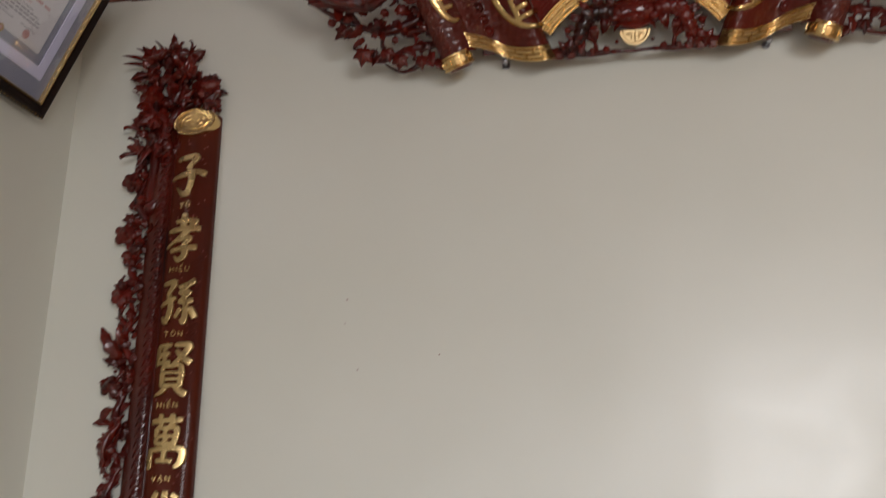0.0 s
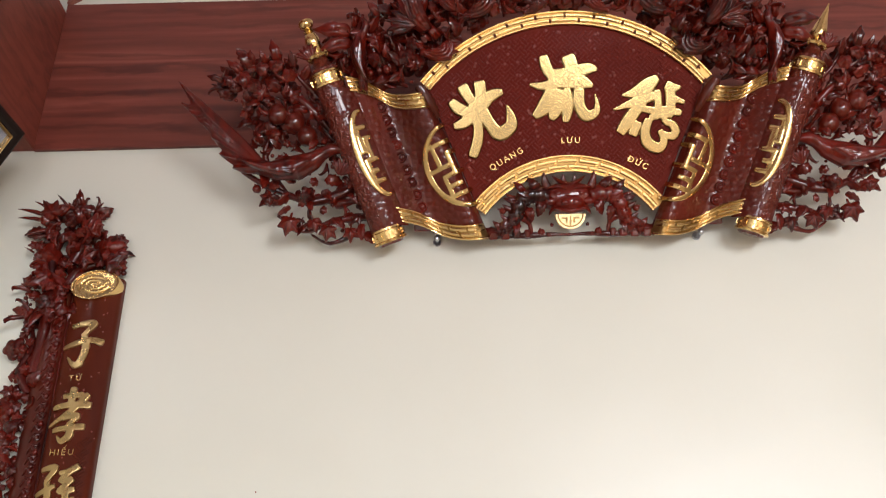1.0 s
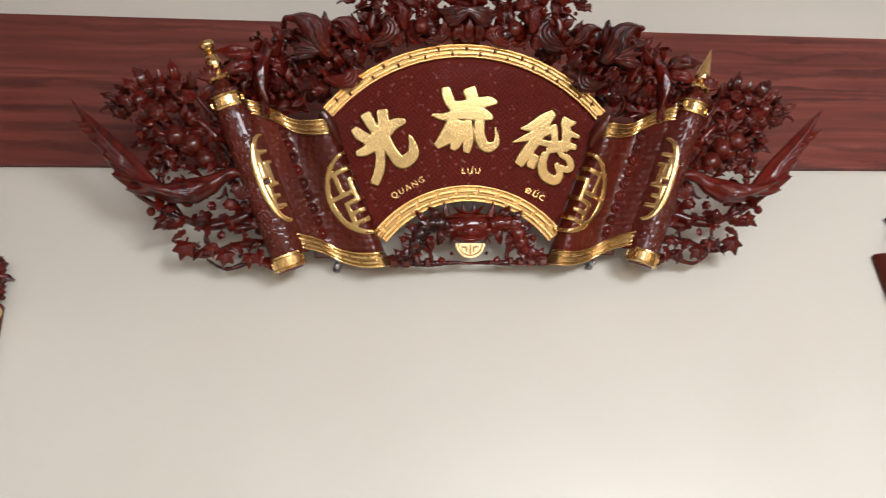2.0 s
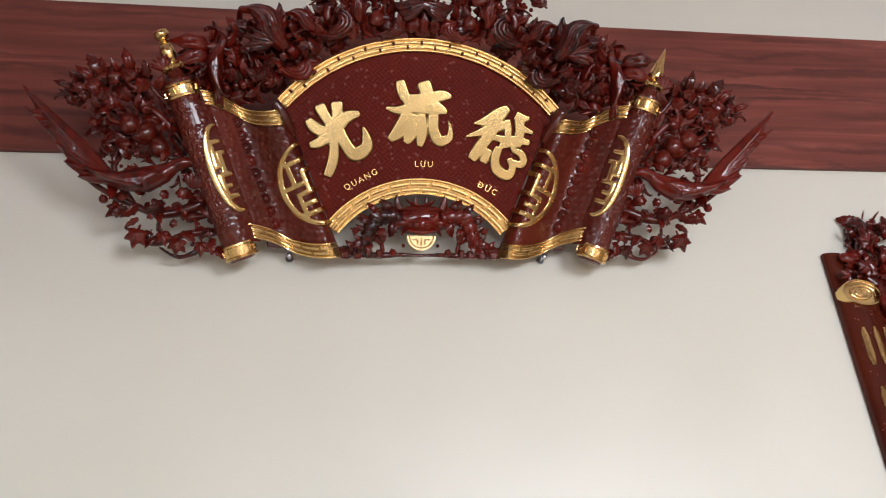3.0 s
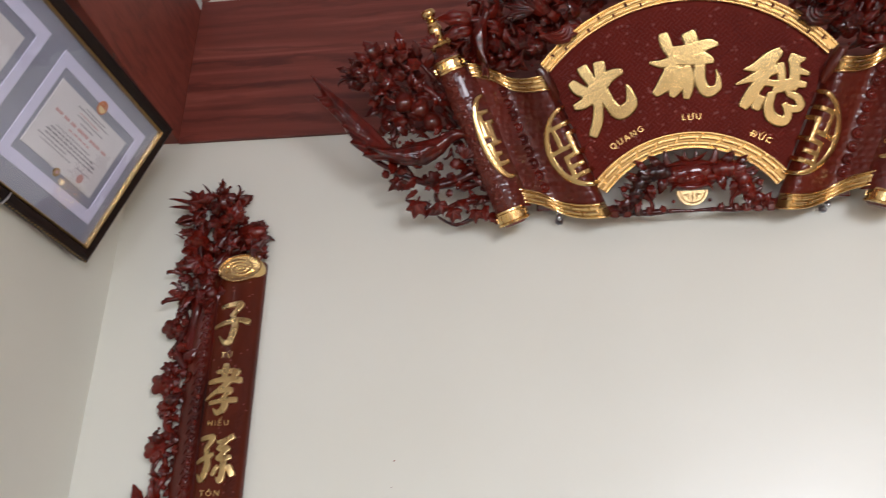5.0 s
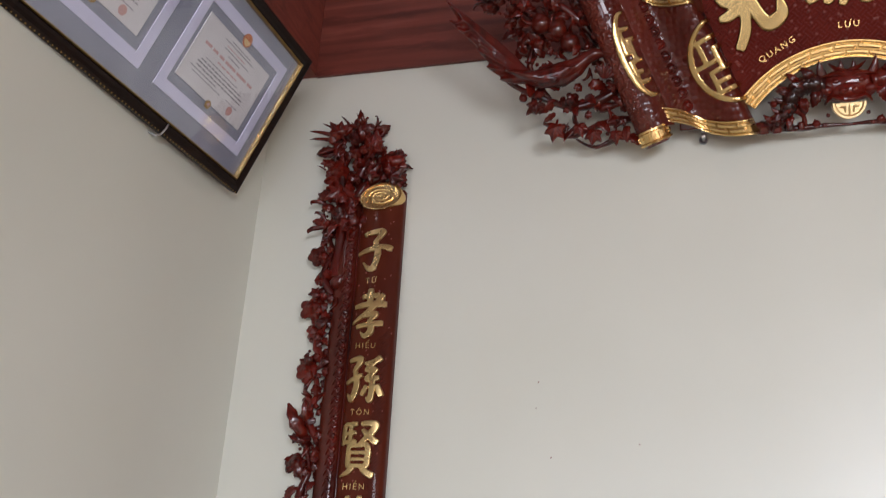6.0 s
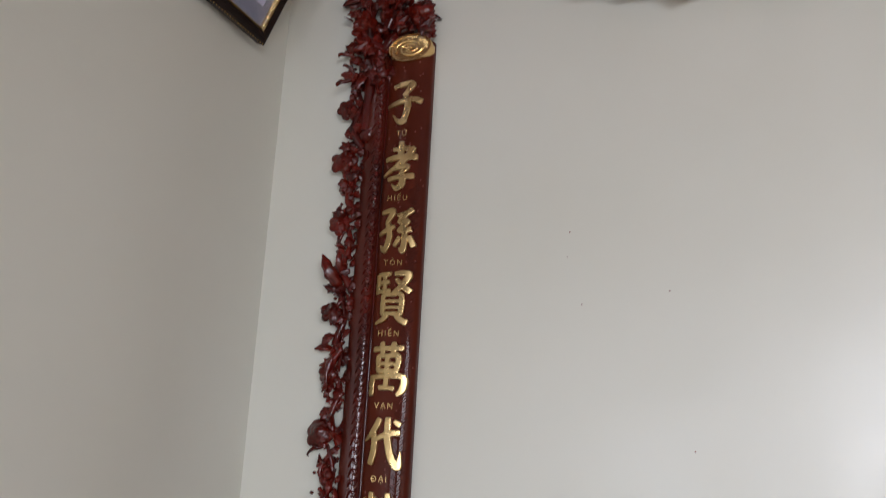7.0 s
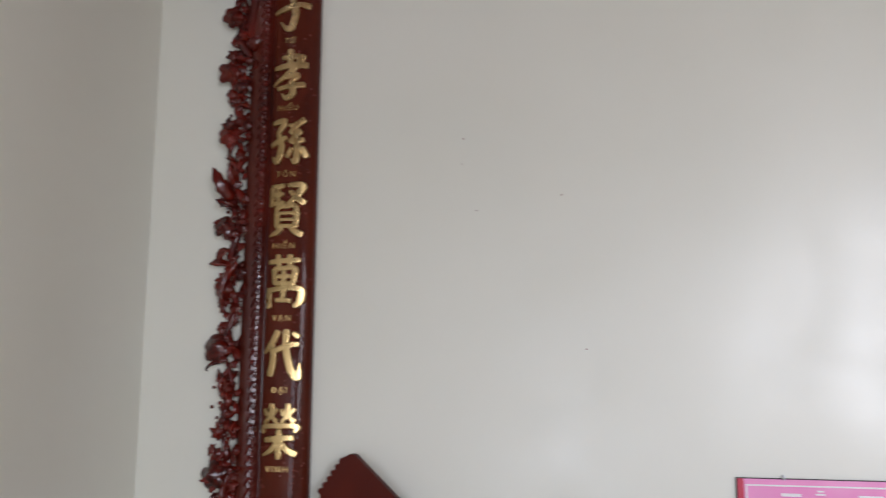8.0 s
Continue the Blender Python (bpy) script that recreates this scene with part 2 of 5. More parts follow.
add_box(bm, 1.28, 3.62, FRONT - 0.2, FRONT, 3.22, 5.9)
add_box(bm, 3.62, RIGHT + 0.2, FRONT - 0.2, FRONT, 0, 4.9)
structure("wall_south", bm, UNSEEN_WALL, "unseen front wall, tan to cut bounced light, with a doorway and a fill lamp opening", "wall")
bm = bmesh.new()
add_box(bm, LEFT - 0.2, RIGHT + 0.2, FRONT - 0.2, 0.2, -0.15, 0)
structure("floor", bm, FLOOR, "brown glazed tile floor", "floor")

bm = bmesh.new()
for side in (-1, 1):
    foot = LEFT - 0.02 if side < 0 else RIGHT + 0.02
    rise = SLOPE * abs(RIDGE_X - foot)
    low = 3.795
    a = [(foot, low), (RIDGE_X, low + rise), (RIDGE_X, low + rise + 0.06), (foot, low + 0.06)]
    ring = [[bm.verts.new((x, y, z)) for x, z in a] for y in (FRONT, 0.0)]
    bm.faces.new(ring[0]), bm.faces.new(ring[1][::-1])
    for n in range(4):
        bm.faces.new((ring[0][n], ring[1][n], ring[1][(n + 1) % 4], ring[0][(n + 1) % 4]))
bmesh.ops.recalc_face_normals(bm, faces=bm.faces)
structure("ceiling", bm, CEILING, "pale lilac pitched ceiling sheet", "ceiling")

bm = bmesh.new()
add_box(bm, LEFT + PROUD, RIGHT - 0.002, -0.015, 0.0, BEAM_LOW, BEAM_HIGH, 0.003)
structure("beam_north", bm, BEAM_WOOD, "wall beam painted with red-brown wood grain", "beam")
bm = bmesh.new()
add_box(bm, LEFT, LEFT + PROUD, FRONT, -0.001, BEAM_LOW + 0.004, BEAM_HIGH - 0.035, 0.003)
structure("beam_west", bm, SIDE_BROWN, "dark brown painted beam standing proud of the wall", "beam")
for side in (-1, 1):
    bm = bmesh.new()
    foot = LEFT + PROUD if side < 0 else RIGHT
    z0 = BEAM_HIGH + 0.002
    rise = SLOPE * abs(RIDGE_X - foot)
    a = [(foot, z0), (RIDGE_X, z0 + rise), (RIDGE_X, z0 + rise + 0.085), (foot, z0 + 0.085)]
    ring = [[bm.verts.new((x, y, z)) for x, z in a] for y in (-0.02, 0.0)]
    bm.faces.new(ring[0]), bm.faces.new(ring[1][::-1])
    for n in range(4):
        bm.faces.new((ring[0][n], ring[1][n], ring[1][(n + 1) % 4], ring[0][(n + 1) % 4]))
    bmesh.ops.recalc_face_normals(bm, faces=bm.faces)
    structure("trim", bm, TRIM_WOOD, "sloping wood-grain painted trim under the ceiling", "trim")
# ---- shapes ----
def catmull(points, steps):
    """A smooth line through points (tuples of any length), steps to a span."""
    p = [points[0], *points, points[-1]]
    out = []
    for n in range(1, len(p) - 2):
        for k in range(steps):
            t = k / steps
            out.append(tuple(0.5 * (2 * b + (c - a) * t + (2 * a - 5 * b + 4 * c - d) * t * t + (3 * b - a - 3 * c + d) * t**3) for a, b, c, d in zip(p[n - 1], p[n], p[n + 1], p[n + 2])))
    return out + [tuple(points[-1])]


def skin(bm, rings, closed=True, caps=True):
    rows = [[bm.verts.new(v) for v in ring] for ring in rings]
    for a, b in zip(rows, rows[1:]):
        for n in range(len(a) if closed else len(a) - 1):
            k = (n + 1) % len(a)
            bm.faces.new((a[n], a[k], b[k], b[n]))
    if caps:
        bm.faces.new(rows[0][::-1]), bm.faces.new(rows[-1])
    return rows


def tube(bm, points, radii, sides=7):
    pts = [Vector(p) for p in points]
    rings = []
    for n, p in enumerate(pts):
        way = (pts[min(n + 1, len(pts) - 1)] - pts[max(n - 1, 0)]).normalized()
        side = way.cross(Vector((0, 1, 0.01))).normalized()
        up = side.cross(way)
        rings.append([p + radii[n] * (math.cos(a) * side + math.sin(a) * up) for a in (2 * math.pi * k / sides for k in range(sides))])
    skin(bm, rings)


def ribbon(bm, points, height, surf=None, steps=5, lift=0.0, dome=0.25, sink=0.004, flat=0.36, cap=(0.5, 0.22)):
    """A raised brush stroke: points are (x, z, width); surf(x, z) gives how far the ground stands out towards -y."""
    line = catmull(points, steps)
    n = len(line)
    rings = []
    for k, (x, z, w) in enumerate(line):
        a, b = line[max(k - 1, 0)], line[min(k + 1, n - 1)]
        d = math.hypot(b[0] - a[0], b[1] - a[1]) or 1
        tx, tz = (b[0] - a[0]) / d, (b[1] - a[1]) / d
        end = cap[0] if k in (0, n - 1) else 1.0
        push = (-cap[1] if k == 0 else cap[1] if k == n - 1 else 0) * w
        cx, cz = x + tx * push, z + tz * push
        ring = []
        for off, h in ((-0.5, -sink), (-0.5, height * 0.7), (-flat, height), (0, height * (1 + dome)), (flat, height), (0.5, height * 0.7), (0.5, -sink)):
            px, pz = cx - tz * off * w * end, cz + tx * off * w * end
            ring.append((px, -((surf(px, pz) if surf else 0) + h + (lift if h > 0 else 0)), pz))
        rings.append(ring)
    skin(bm, rings)


def lathe(bm, profile, m=None, sides=20):
    """profile: (radius, height) rows, turned round the z axis of m."""
    m = m or Matrix()
    skin(bm, [[m @ Vector((r * math.cos(a), r * math.sin(a), h)) for a in (2 * math.pi * k / sides for k in range(sides))] for r, h in profile])


def blob(bm, m, sub=2):
    bmesh.ops.create_icosphere(bm, subdivisions=sub, radius=1, matrix=m)


def sheet(bm, at, na, nb, back):
    """A thick sheet: at(a, b) gives a point for a, b in 0..1; back: the shift of its rear side."""
    front = [[bm.verts.new(at(i / na, j / nb)) for j in range(nb + 1)] for i in range(na + 1)]
    rear = [[bm.verts.new(v.co + Vector(back)) for v in row] for row in front]
    for i in range(na):
        for j in range(nb):
            bm.faces.new((front[i][j], front[i][j + 1], front[i + 1][j + 1], front[i + 1][j]))
            bm.faces.new((rear[i][j], rear[i + 1][j], rear[i + 1][j + 1], rear[i][j + 1]))
    for i in range(na):
        bm.faces.new((front[i][0], front[i + 1][0], rear[i + 1][0], rear[i][0]))
        bm.faces.new((front[i][nb], rear[i][nb], rear[i + 1][nb], front[i + 1][nb]))
    for j in range(nb):
        bm.faces.new((front[0][j], rear[0][j], rear[0][j + 1], front[0][j + 1]))
        bm.faces.new((front[na][j], front[na][j + 1], rear[na][j + 1], rear[na][j]))
    bmesh.ops.recalc_face_normals(bm, faces=bm.faces)


def ridge(bm, at, s0, s1, w0, w1, high, steps=4):
    """A raised bar on a band; at(s, w, h) places length, breadth and height."""
    rings = [[at(s, w0, -0.001), at(s, w0, 0.55 * high), at(s, 0.72 * w0 + 0.28 * w1, 0.95 * high), at(s, 0.28 * w0 + 0.72 * w1, high), at(s, w1, 0.55 * high), at(s, w1, -0.001)] for s in (s0 + (s1 - s0) * k / steps for k in range(steps + 1))]
    skin(bm, rings)


def fret_band(parent, at, count, label, crossed=False):
    """A gilded border: a dull ground with raised edges and staggered key bars."""
    # Duller gold on the ground puts shade into the gaps between the bars.
    bm = bmesh.new()
    sheet(bm, lambda a, b: at(a, b, 0.0), 40, 2, (0, 0.006, 0))
    ground = part("band_ground", bm, GOLD_DULL, parent)
    bm = bmesh.new()
    for w0, w1 in ((0.0, 0.15), (0.85, 1.0)):
        ridge(bm, at, 0, 1, w0, w1, 0.006, 40)
    for n in range(count):
        s, q = n / count, 1 / count
        ridge(bm, at, s + 0.03 * q, s + 0.93 * q, 0.22, 0.44, 0.005)
        ridge(bm, at, max(s - 0.46 * q, 0), min(s + 0.44 * q, 1), 0.55, 0.78, 0.005)
        if crossed:
            continue
        ridge(bm, at, s + 0.32 * q, s + 0.42 * q, 0.44, 0.56, 0.005, 1)
        ridge(bm, at, s + 0.60 * q, s + 0.66 * q, 0.78, 0.86, 0.005, 1)
        ridge(bm, at, s + 0.10 * q, s + 0.16 * q, 0.14, 0.22, 0.005, 1)
    bmesh.ops.recalc_face_normals(bm, faces=bm.faces)
    part("band_fret", bm, GOLD, ground, label)
    # Dark crosses stand in for the shaded holes cut in the border.
    for n in range(count if crossed else 0):
        for s, w in (((n + 0.98) / count, 0.33), ((n + 0.49) / count, 0.66)):
            bm = bmesh.new()
            ridge(bm, at, s - 0.10 / count, s + 0.10 / count, w - 0.05, w + 0.05, 0.004, 1)
            ridge(bm, at, s - 0.035 / count, s + 0.035 / count, w - 0.15, w + 0.15, 0.0045, 1)
            bmesh.ops.recalc_face_normals(bm, faces=bm.faces)
            part("cross", bm, BOARD, ground, "small dark lacquered cross for a shaded recess")
    return ground


def glyph(name, strokes, x, z, w, h, parent, high=0.007, surf=None, bold=1.0, voxel=0.0018, mat=None):
    """A gilded brush character: strokes of (x, y, breadth) in a unit square, set with its lower left corner at x, z."""
    bm = bmesh.new()
    for stroke in strokes:
        ribbon(bm, [(x + u * w, z + v * h, b * bold * (w + h) / 2) for u, v, b in stroke], high, surf, 6, 0.0, 0.0, 0.004, 0.41, (0.78, 0.1))
    return part(name, welded(name, bm, mat or GOLD_FACE, voxel, 32), None, parent, "gilded raised character")


def caption(text, x, z, size, parent, surf_y, lean=0.0):
    """Raised gilded letters in the built-in font, centred on x, z."""
    barred = text.startswith("Đ")
    curve = bpy.data.curves.new("caption", "FONT")
    text = text.replace("Đ", "D")
    curve.body, curve.size, curve.extrude, curve.offset = text, size * 0.86, 0.0025, 0.0001
    curve.align_x, curve.align_y, curve.space_character = "CENTER", "CENTER", 1.34
    curve.resolution_u = 2
    probe = bpy.data.objects.new("caption_probe", curve)
    me = bpy.data.meshes.new_from_object(probe)
    bpy.data.objects.remove(probe)
    if barred:
        bm = bmesh.new()
        bm.from_mesh(me)
        first = min(v.co.x for v in bm.verts)
        low = min(v.co.y for v in bm.verts if v.co.x < first + 0.4 * size)
        high = max(v.co.y for v in bm.verts if v.co.x < first + 0.4 * size)
        mid = (low + high) / 2
        add_box(bm, first - 0.12 * size, first + 0.30 * size, mid - 0.05 * size, mid + 0.05 * size, -0.002, 0.0028)
        bm.to_mesh(me)
        bm.free()
    me.materials.clear()
    me.materials.append(GOLD)
    return part("caption", me, GOLD, parent, "small gilded letters", place=Matrix.Translation((x, surf_y, z)) @ Matrix.Rotation(radians(-lean), 4, "Y") @ Matrix.Rotation(radians(90), 4, "X"))


def welded(name, bm, mat, voxel, smooth=True):
    """Makes one closed carved piece out of shapes that run into each other."""
    bmesh.ops.recalc_face_normals(bm, faces=bm.faces)
    rough = new("weld_probe", mesh_of(name, bm, mat))
    union = rough.modifiers.new("union", "REMESH")
    union.mode, union.voxel_size = "VOXEL", voxel
    me = bpy.data.meshes.new_from_object(rough.evaluated_get(bpy.context.evaluated_depsgraph_get()))
    draft = rough.data
    bpy.data.objects.remove(rough)
    bpy.data.meshes.remove(draft)
    me.name = name
    me.materials.clear()
    me.materials.append(mat)
    me.polygons.foreach_set("use_smooth", [True] * len(me.polygons))
    if smooth is not True:
        me.set_sharp_from_angle(angle=radians(smooth))
    return me


# Carved pieces, each lying in the x-z plane with its face towards -y and its stem at the origin.
def leaf_mesh(seed, lobes=3, slim=0.3):
    """A thick leaf with soft lobes, a sunk midrib and a curled tip."""
    rnd = random.Random(seed)
    bm = bmesh.new()
    n = 12
    curl, bend, roll = rnd.uniform(-0.35, 0.25), rnd.uniform(-0.35, 0.35), rnd.uniform(-0.12, 0.12)
    rows = []
    for k in range(n + 1):
        t = k / n
        w = slim * math.sin(math.pi * (0.06 + 0.92 * t) ** 0.8) ** 0.75 * (1 + 0.16 * math.sin(2 * math.pi * lobes * t)) + 0.012
        x, lift = bend * t * t, 0.16 * math.sin(math.pi * t) - curl * t * t
        rows.append([(x + w * u, -lift - y * (0.3 + 0.7 * math.sin(math.pi * min(t + 0.15, 1))) + roll * u, t - 0.12 * abs(u) * slim) for u, y in ((-1, -0.03), (-0.72, 0.07), (-0.36, 0.10), (0, 0.03), (0.36, 0.10), (0.72, 0.07), (1, -0.03), (0.5, -0.13), (-0.5, -0.13))])
    skin(bm, rows)
    bmesh.ops.recalc_face_normals(bm, faces=bm.faces)
    return mesh_of("carved_leaf", bm, LACQUER, 75)


def lobed_mesh(seed):
    """A vine leaf with five pointed lobes and a raised vein in each."""
    rnd = random.Random(seed)
    bm = bmesh.new()
    for k, a in enumerate((0, 52, -52, 108, -108)):
        far = (0.62, 0.52, 0.52, 0.40, 0.40)[k] * rnd.uniform(0.9, 1.1)
        sn, cs = math.sin(radians(a)), math.cos(radians(a))
        lift = rnd.uniform(-0.05, 0.08)
        ribbon(bm, [(0.0, 0.38, 0.16), (0.45 * far * sn, 0.38 + 0.45 * far * cs, 0.34), (far * sn, 0.38 + far * cs, 0.05)], 0.10, lambda x, z: 0.12 - 0.35 * (x * x + (z - 0.38) ** 2) + lift, 3, 0, 0.5, 0.10, 0.12)
    tube(bm, [(0, 0.02, -0.05), (0, -0.05, 0.4)], [0.05, 0.06], 6)
    return welded("carved_vine_leaf", bm, LACQUER, 0.042)


def flower_mesh(seed, petals=5):
    """A blossom of plump cupped petals round a knob."""
    rnd = random.Random(seed)
    bm = bmesh.new()
    for ring, far, size, lift in ((0, 0.33, 0.24, 0.0), (1, 0.15, 0.16, 0.16)):
        for k in range(petals):
            turn = 2 * math.pi * (k + 0.5 * ring) / petals + rnd.uniform(-0.15, 0.15)
            m = Matrix.Rotation(turn, 4, "Y") @ Matrix.Translation((0, -lift, far * rnd.uniform(0.85, 1.12))) @ Matrix.Rotation(radians(-28), 4, "X") @ Matrix.Diagonal((size * 0.9, size * 0.42, size * rnd.uniform(0.85, 1.15), 1))
            blob(bm, m, 2)
    blob(bm, Matrix.Translation((0, -0.25, 0)) @ Matrix.Scale(0.10, 4), 2)
    blob(bm, Matrix.Translation((0, 0.02, 0)) @ Matrix.Diagonal((0.25, 0.16, 0.25, 1)), 2)
    return welded("carved_flower", bm, LACQUER, 0.045)


def fruit_mesh():
    bm = bmesh.new()
    lathe(bm, [(0.02, -0.5), (0.3, -0.46), (0.46, -0.28), (0.5, -0.05), (0.44, 0.2), (0.27, 0.40), (0.08, 0.50), (0.015, 0.58)], None, 20)
    bmesh.ops.recalc_face_normals(bm, faces=bm.faces)
    return mesh_of("carved_fruit", bm, FRUIT_LACQUER, 80)


def berry_mesh():
    bm = bmesh.new()
    blob(bm, Matrix.Diagonal((0.5, 0.5, 0.5, 1)), 2)
    tube(bm, [(0, 0, 0.45), (0.02, 0, 0.62)], [0.16, 0.03], 5)
    return mesh_of("carved_berry", bm, LACQUER, 60)


def scroll_leaf_mesh(seed):
    """A flame-like blade that hooks over at its tip."""
    rnd = random.Random(seed)
    bm = bmesh.new()
    s = rnd.choice((-1, 1))
    ribbon(bm, [(0, 0, 0.1), (0.08 * s, 0.35, 0.26), (0.02 * s, 0.7, 0.2), (-0.2 * s, 0.95, 0.12), (-0.34 * s, 0.86, 0.03)], 0.13, lambda x, z: 0.16 * z, 4, 0, 0.6, 0.05)
    ribbon(bm, [(0.04 * s, 0.2, 0.06), (0.26 * s, 0.5, 0.14), (0.36 * s, 0.76, 0.02)], 0.1, lambda x, z: 0.1 * z, 3, 0, 0.6, 0.05)
    return welded("carved_scroll_leaf", bm, LACQUER, 0.04)


def bird_mesh(feathers, barbs=0):
    """A perched bird carved in the round, head to +x; feathers: tail ends (x, z, breadth)."""
    bm = bmesh.new()
    body = [(-0.45, 0, -0.02), (-0.2, -0.03, -0.03), (0.05, -0.05, -0.01), (0.25, -0.05, 0.07), (0.36, -0.04, 0.15), (0.46, -0.04, 0.20), (0.54, -0.04, 0.20), (0.68, -0.04, 0.15)]
    tube(bm, body, [0.06, 0.13, 0.16, 0.12, 0.08, 0.085, 0.06, 0.010], 12)
    for k in range(5):
        ribbon(bm, [(0.20 - 0.05 * k, 0.06 - 0.035 * k, 0.07), (-0.08 - 0.05 * k, 0.05 - 0.02 * k, 0.085), (-0.36 - 0.07 * k, 0.01 + 0.025 * k, 0.03)], 0.045, lambda x, z: 0.15, 3, 0.006 * k, 0.8, 0.06)
    for k, (fx, fz, wide) in enumerate(feathers):
        ribbon(bm, [(-0.33, -0.02 + 0.02 * k, 0.10), (-0.33 + 0.3 * (fx + 0.33), 0.25 * fz, wide), (-0.33 + 0.68 * (fx + 0.33), 0.62 * fz, wide * 0.85), (fx, fz, 0.015)], 0.06, lambda x, z: 0.03, 4, 0.010 * k, 0.7, 0.04, 0.2)
    if barbs:
        fx, fz, _ = feathers[0]
        for k in range(barbs):
            t = 0.2 + 0.7 * k / barbs
            x, z = -0.33 + t * (fx + 0.33), fz * (0.7 * t + 0.25 * t * t)
            ribbon(bm, [(x, z, 0.06), (x - 0.10, z - 0.01, 0.055), (x - 0.20, z + 0.06, 0.01)], 0.04, lambda px, pz: 0.03, 3, 0.004 * k, 0.8, 0.04)
    return welded("carved_bird", bm, LACQUER, 0.02)


def curl_mesh():
    """An acanthus scroll: nested fluted arcs that sweep round and end in lobed tips."""
    bm = bmesh.new()
    for k in range(4):
        r, a0, a1 = 0.50 - 0.10 * k, -150 + 6 * k, 52 - 14 * k
        arc = [(r * math.sin(radians(a)) * 1.1, -r * math.cos(radians(a)) * 0.8, 0.05 + 0.09 * math.sin(math.pi * q) ** 0.6) for q, a in ((q, a0 + (a1 - a0) * q) for q in (j / 7 for j in range(8)))]
        ribbon(bm, arc, 0.09, lambda x, z: 0.05 + 0.06 * k, 3, 0, 0.8, 0.12, 0.15)
    for a, far in ((-118, 0.78), (-90, 0.74), (-60, 0.72), (30, 0.70), (60, 0.74)):
        sn, cs = math.sin(radians(a)), -math.cos(radians(a))
        ribbon(bm, [(0.42 * sn, 0.36 * cs, 0.18), (0.6 * far / 0.75 * sn, 0.5 * cs + 0.04, 0.16), (far * sn, 0.58 * cs + 0.12, 0.03)], 0.08, lambda x, z: 0.06, 3, 0, 0.7, 0.10, 0.15)
    return welded("carved_curl", bm, LACQUER, 0.03)


def hook_mesh():
    """A broad fluted blade whose blunt tip rolls over."""
    bm = bmesh.new()
    for k, off in enumerate((-0.11, 0.0, 0.11)):
        ribbon(bm, [(off * 0.6, 0.0, 0.12), (off + 0.10, 0.35, 0.22), (off + 0.06, 0.68, 0.20), (off * 0.6 + 0.20, 0.90, 0.15), (off * 0.3 + 0.36, 0.98, 0.10)], 0.10, lambda x, z: 0.10 + 0.16 * math.sin(2.6 * max(z, 0)), 4, 0.01 * (k == 1), 0.7, 0.10, 0.2)
    blob(bm, Matrix.Translation((0.36, -0.22, 0.96)) @ Matrix.Rotation(radians(60), 4, "Y") @ Matrix.Diagonal((0.08, 0.08, 0.14, 1)), 2)
    for z, side in ((0.35, -1), (0.55, -1), (0.5, 1)):
        ribbon(bm, [(0.05 + 0.1 * side, z, 0.14), (0.05 + 0.26 * side, z + 0.14, 0.14), (0.05 + 0.34 * side, z + 0.30, 0.02)], 0.09, lambda x, zz: 0.12, 3, 0, 0.7, 0.10)
    return welded("carved_hook_leaf", bm, LACQUER, 0.03)


def rose_mesh():
    """A full rose: rings of cupped petals that close round a coiled heart."""
    bm = bmesh.new()
    rnd = random.Random(5)
    for ring, (far, wide, lift, tip) in enumerate(((0.74, 0.36, 0.0, -20), (0.52, 0.32, 0.12, -38), (0.33, 0.25, 0.22, -52), (0.17, 0.18, 0.29, -64))):
        for k in range(6 if ring < 2 else 5):
            turn = 2 * math.pi * (k + 0.5 * (ring % 2)) / (6 if ring < 2 else 5) + rnd.uniform(-0.1, 0.1)
            m = Matrix.Rotation(turn, 4, "Y") @ Matrix.Translation((0, -lift, far)) @ Matrix.Rotation(radians(tip), 4, "X") @ Matrix.Diagonal((wide, 0.07, wide * 0.62, 1))
            blob(bm, m, 2)
    blob(bm, Matrix.Translation((0, -0.12, 0)) @ Matrix.Diagonal((0.5, 0.24, 0.5, 1)), 2)
    return welded("carved_rose", bm, LACQUER, 0.032)


def cup_leaf_mesh():
    """A broad drooping leaf cup, two fluted halves that meet in a ridge."""
    bm = bmesh.new()
    for side in (-1, 1):
        for k in range(4):
            ribbon(bm, [(0.02 * side, 0.30 - 0.05 * k, 0.12), (side * (0.40 - 0.02 * k), 0.26 - 0.12 * k, 0.20), (side * (0.78 - 0.07 * k), 0.22 - 0.14 * k, 0.14), (side * (1.0 - 0.14 * k), 0.36 - 0.20 * k, 0.03)], 0.10, lambda x, z: 0.30 - 0.22 * x * x - 0.3 * (z - 0.1) ** 2, 4, 0.012 * (k % 2), 0.5, 0.16, 0.25)
    return welded("carved_leaf_cup", bm, LACQUER, 0.032)


LEAVES = [leaf_mesh(n, 2 + n % 3, 0.24 + 0.05 * (n % 3)) for n in range(6)]
VINES = [lobed_mesh(20 + n) for n in range(4)]
FLOWERS = [flower_mesh(40 + n, 5 + n % 2) for n in range(4)]
FLAMES = [scroll_leaf_mesh(60 + n) for n in range(4)]
FRUIT, BERRY = fruit_mesh(), berry_mesh()


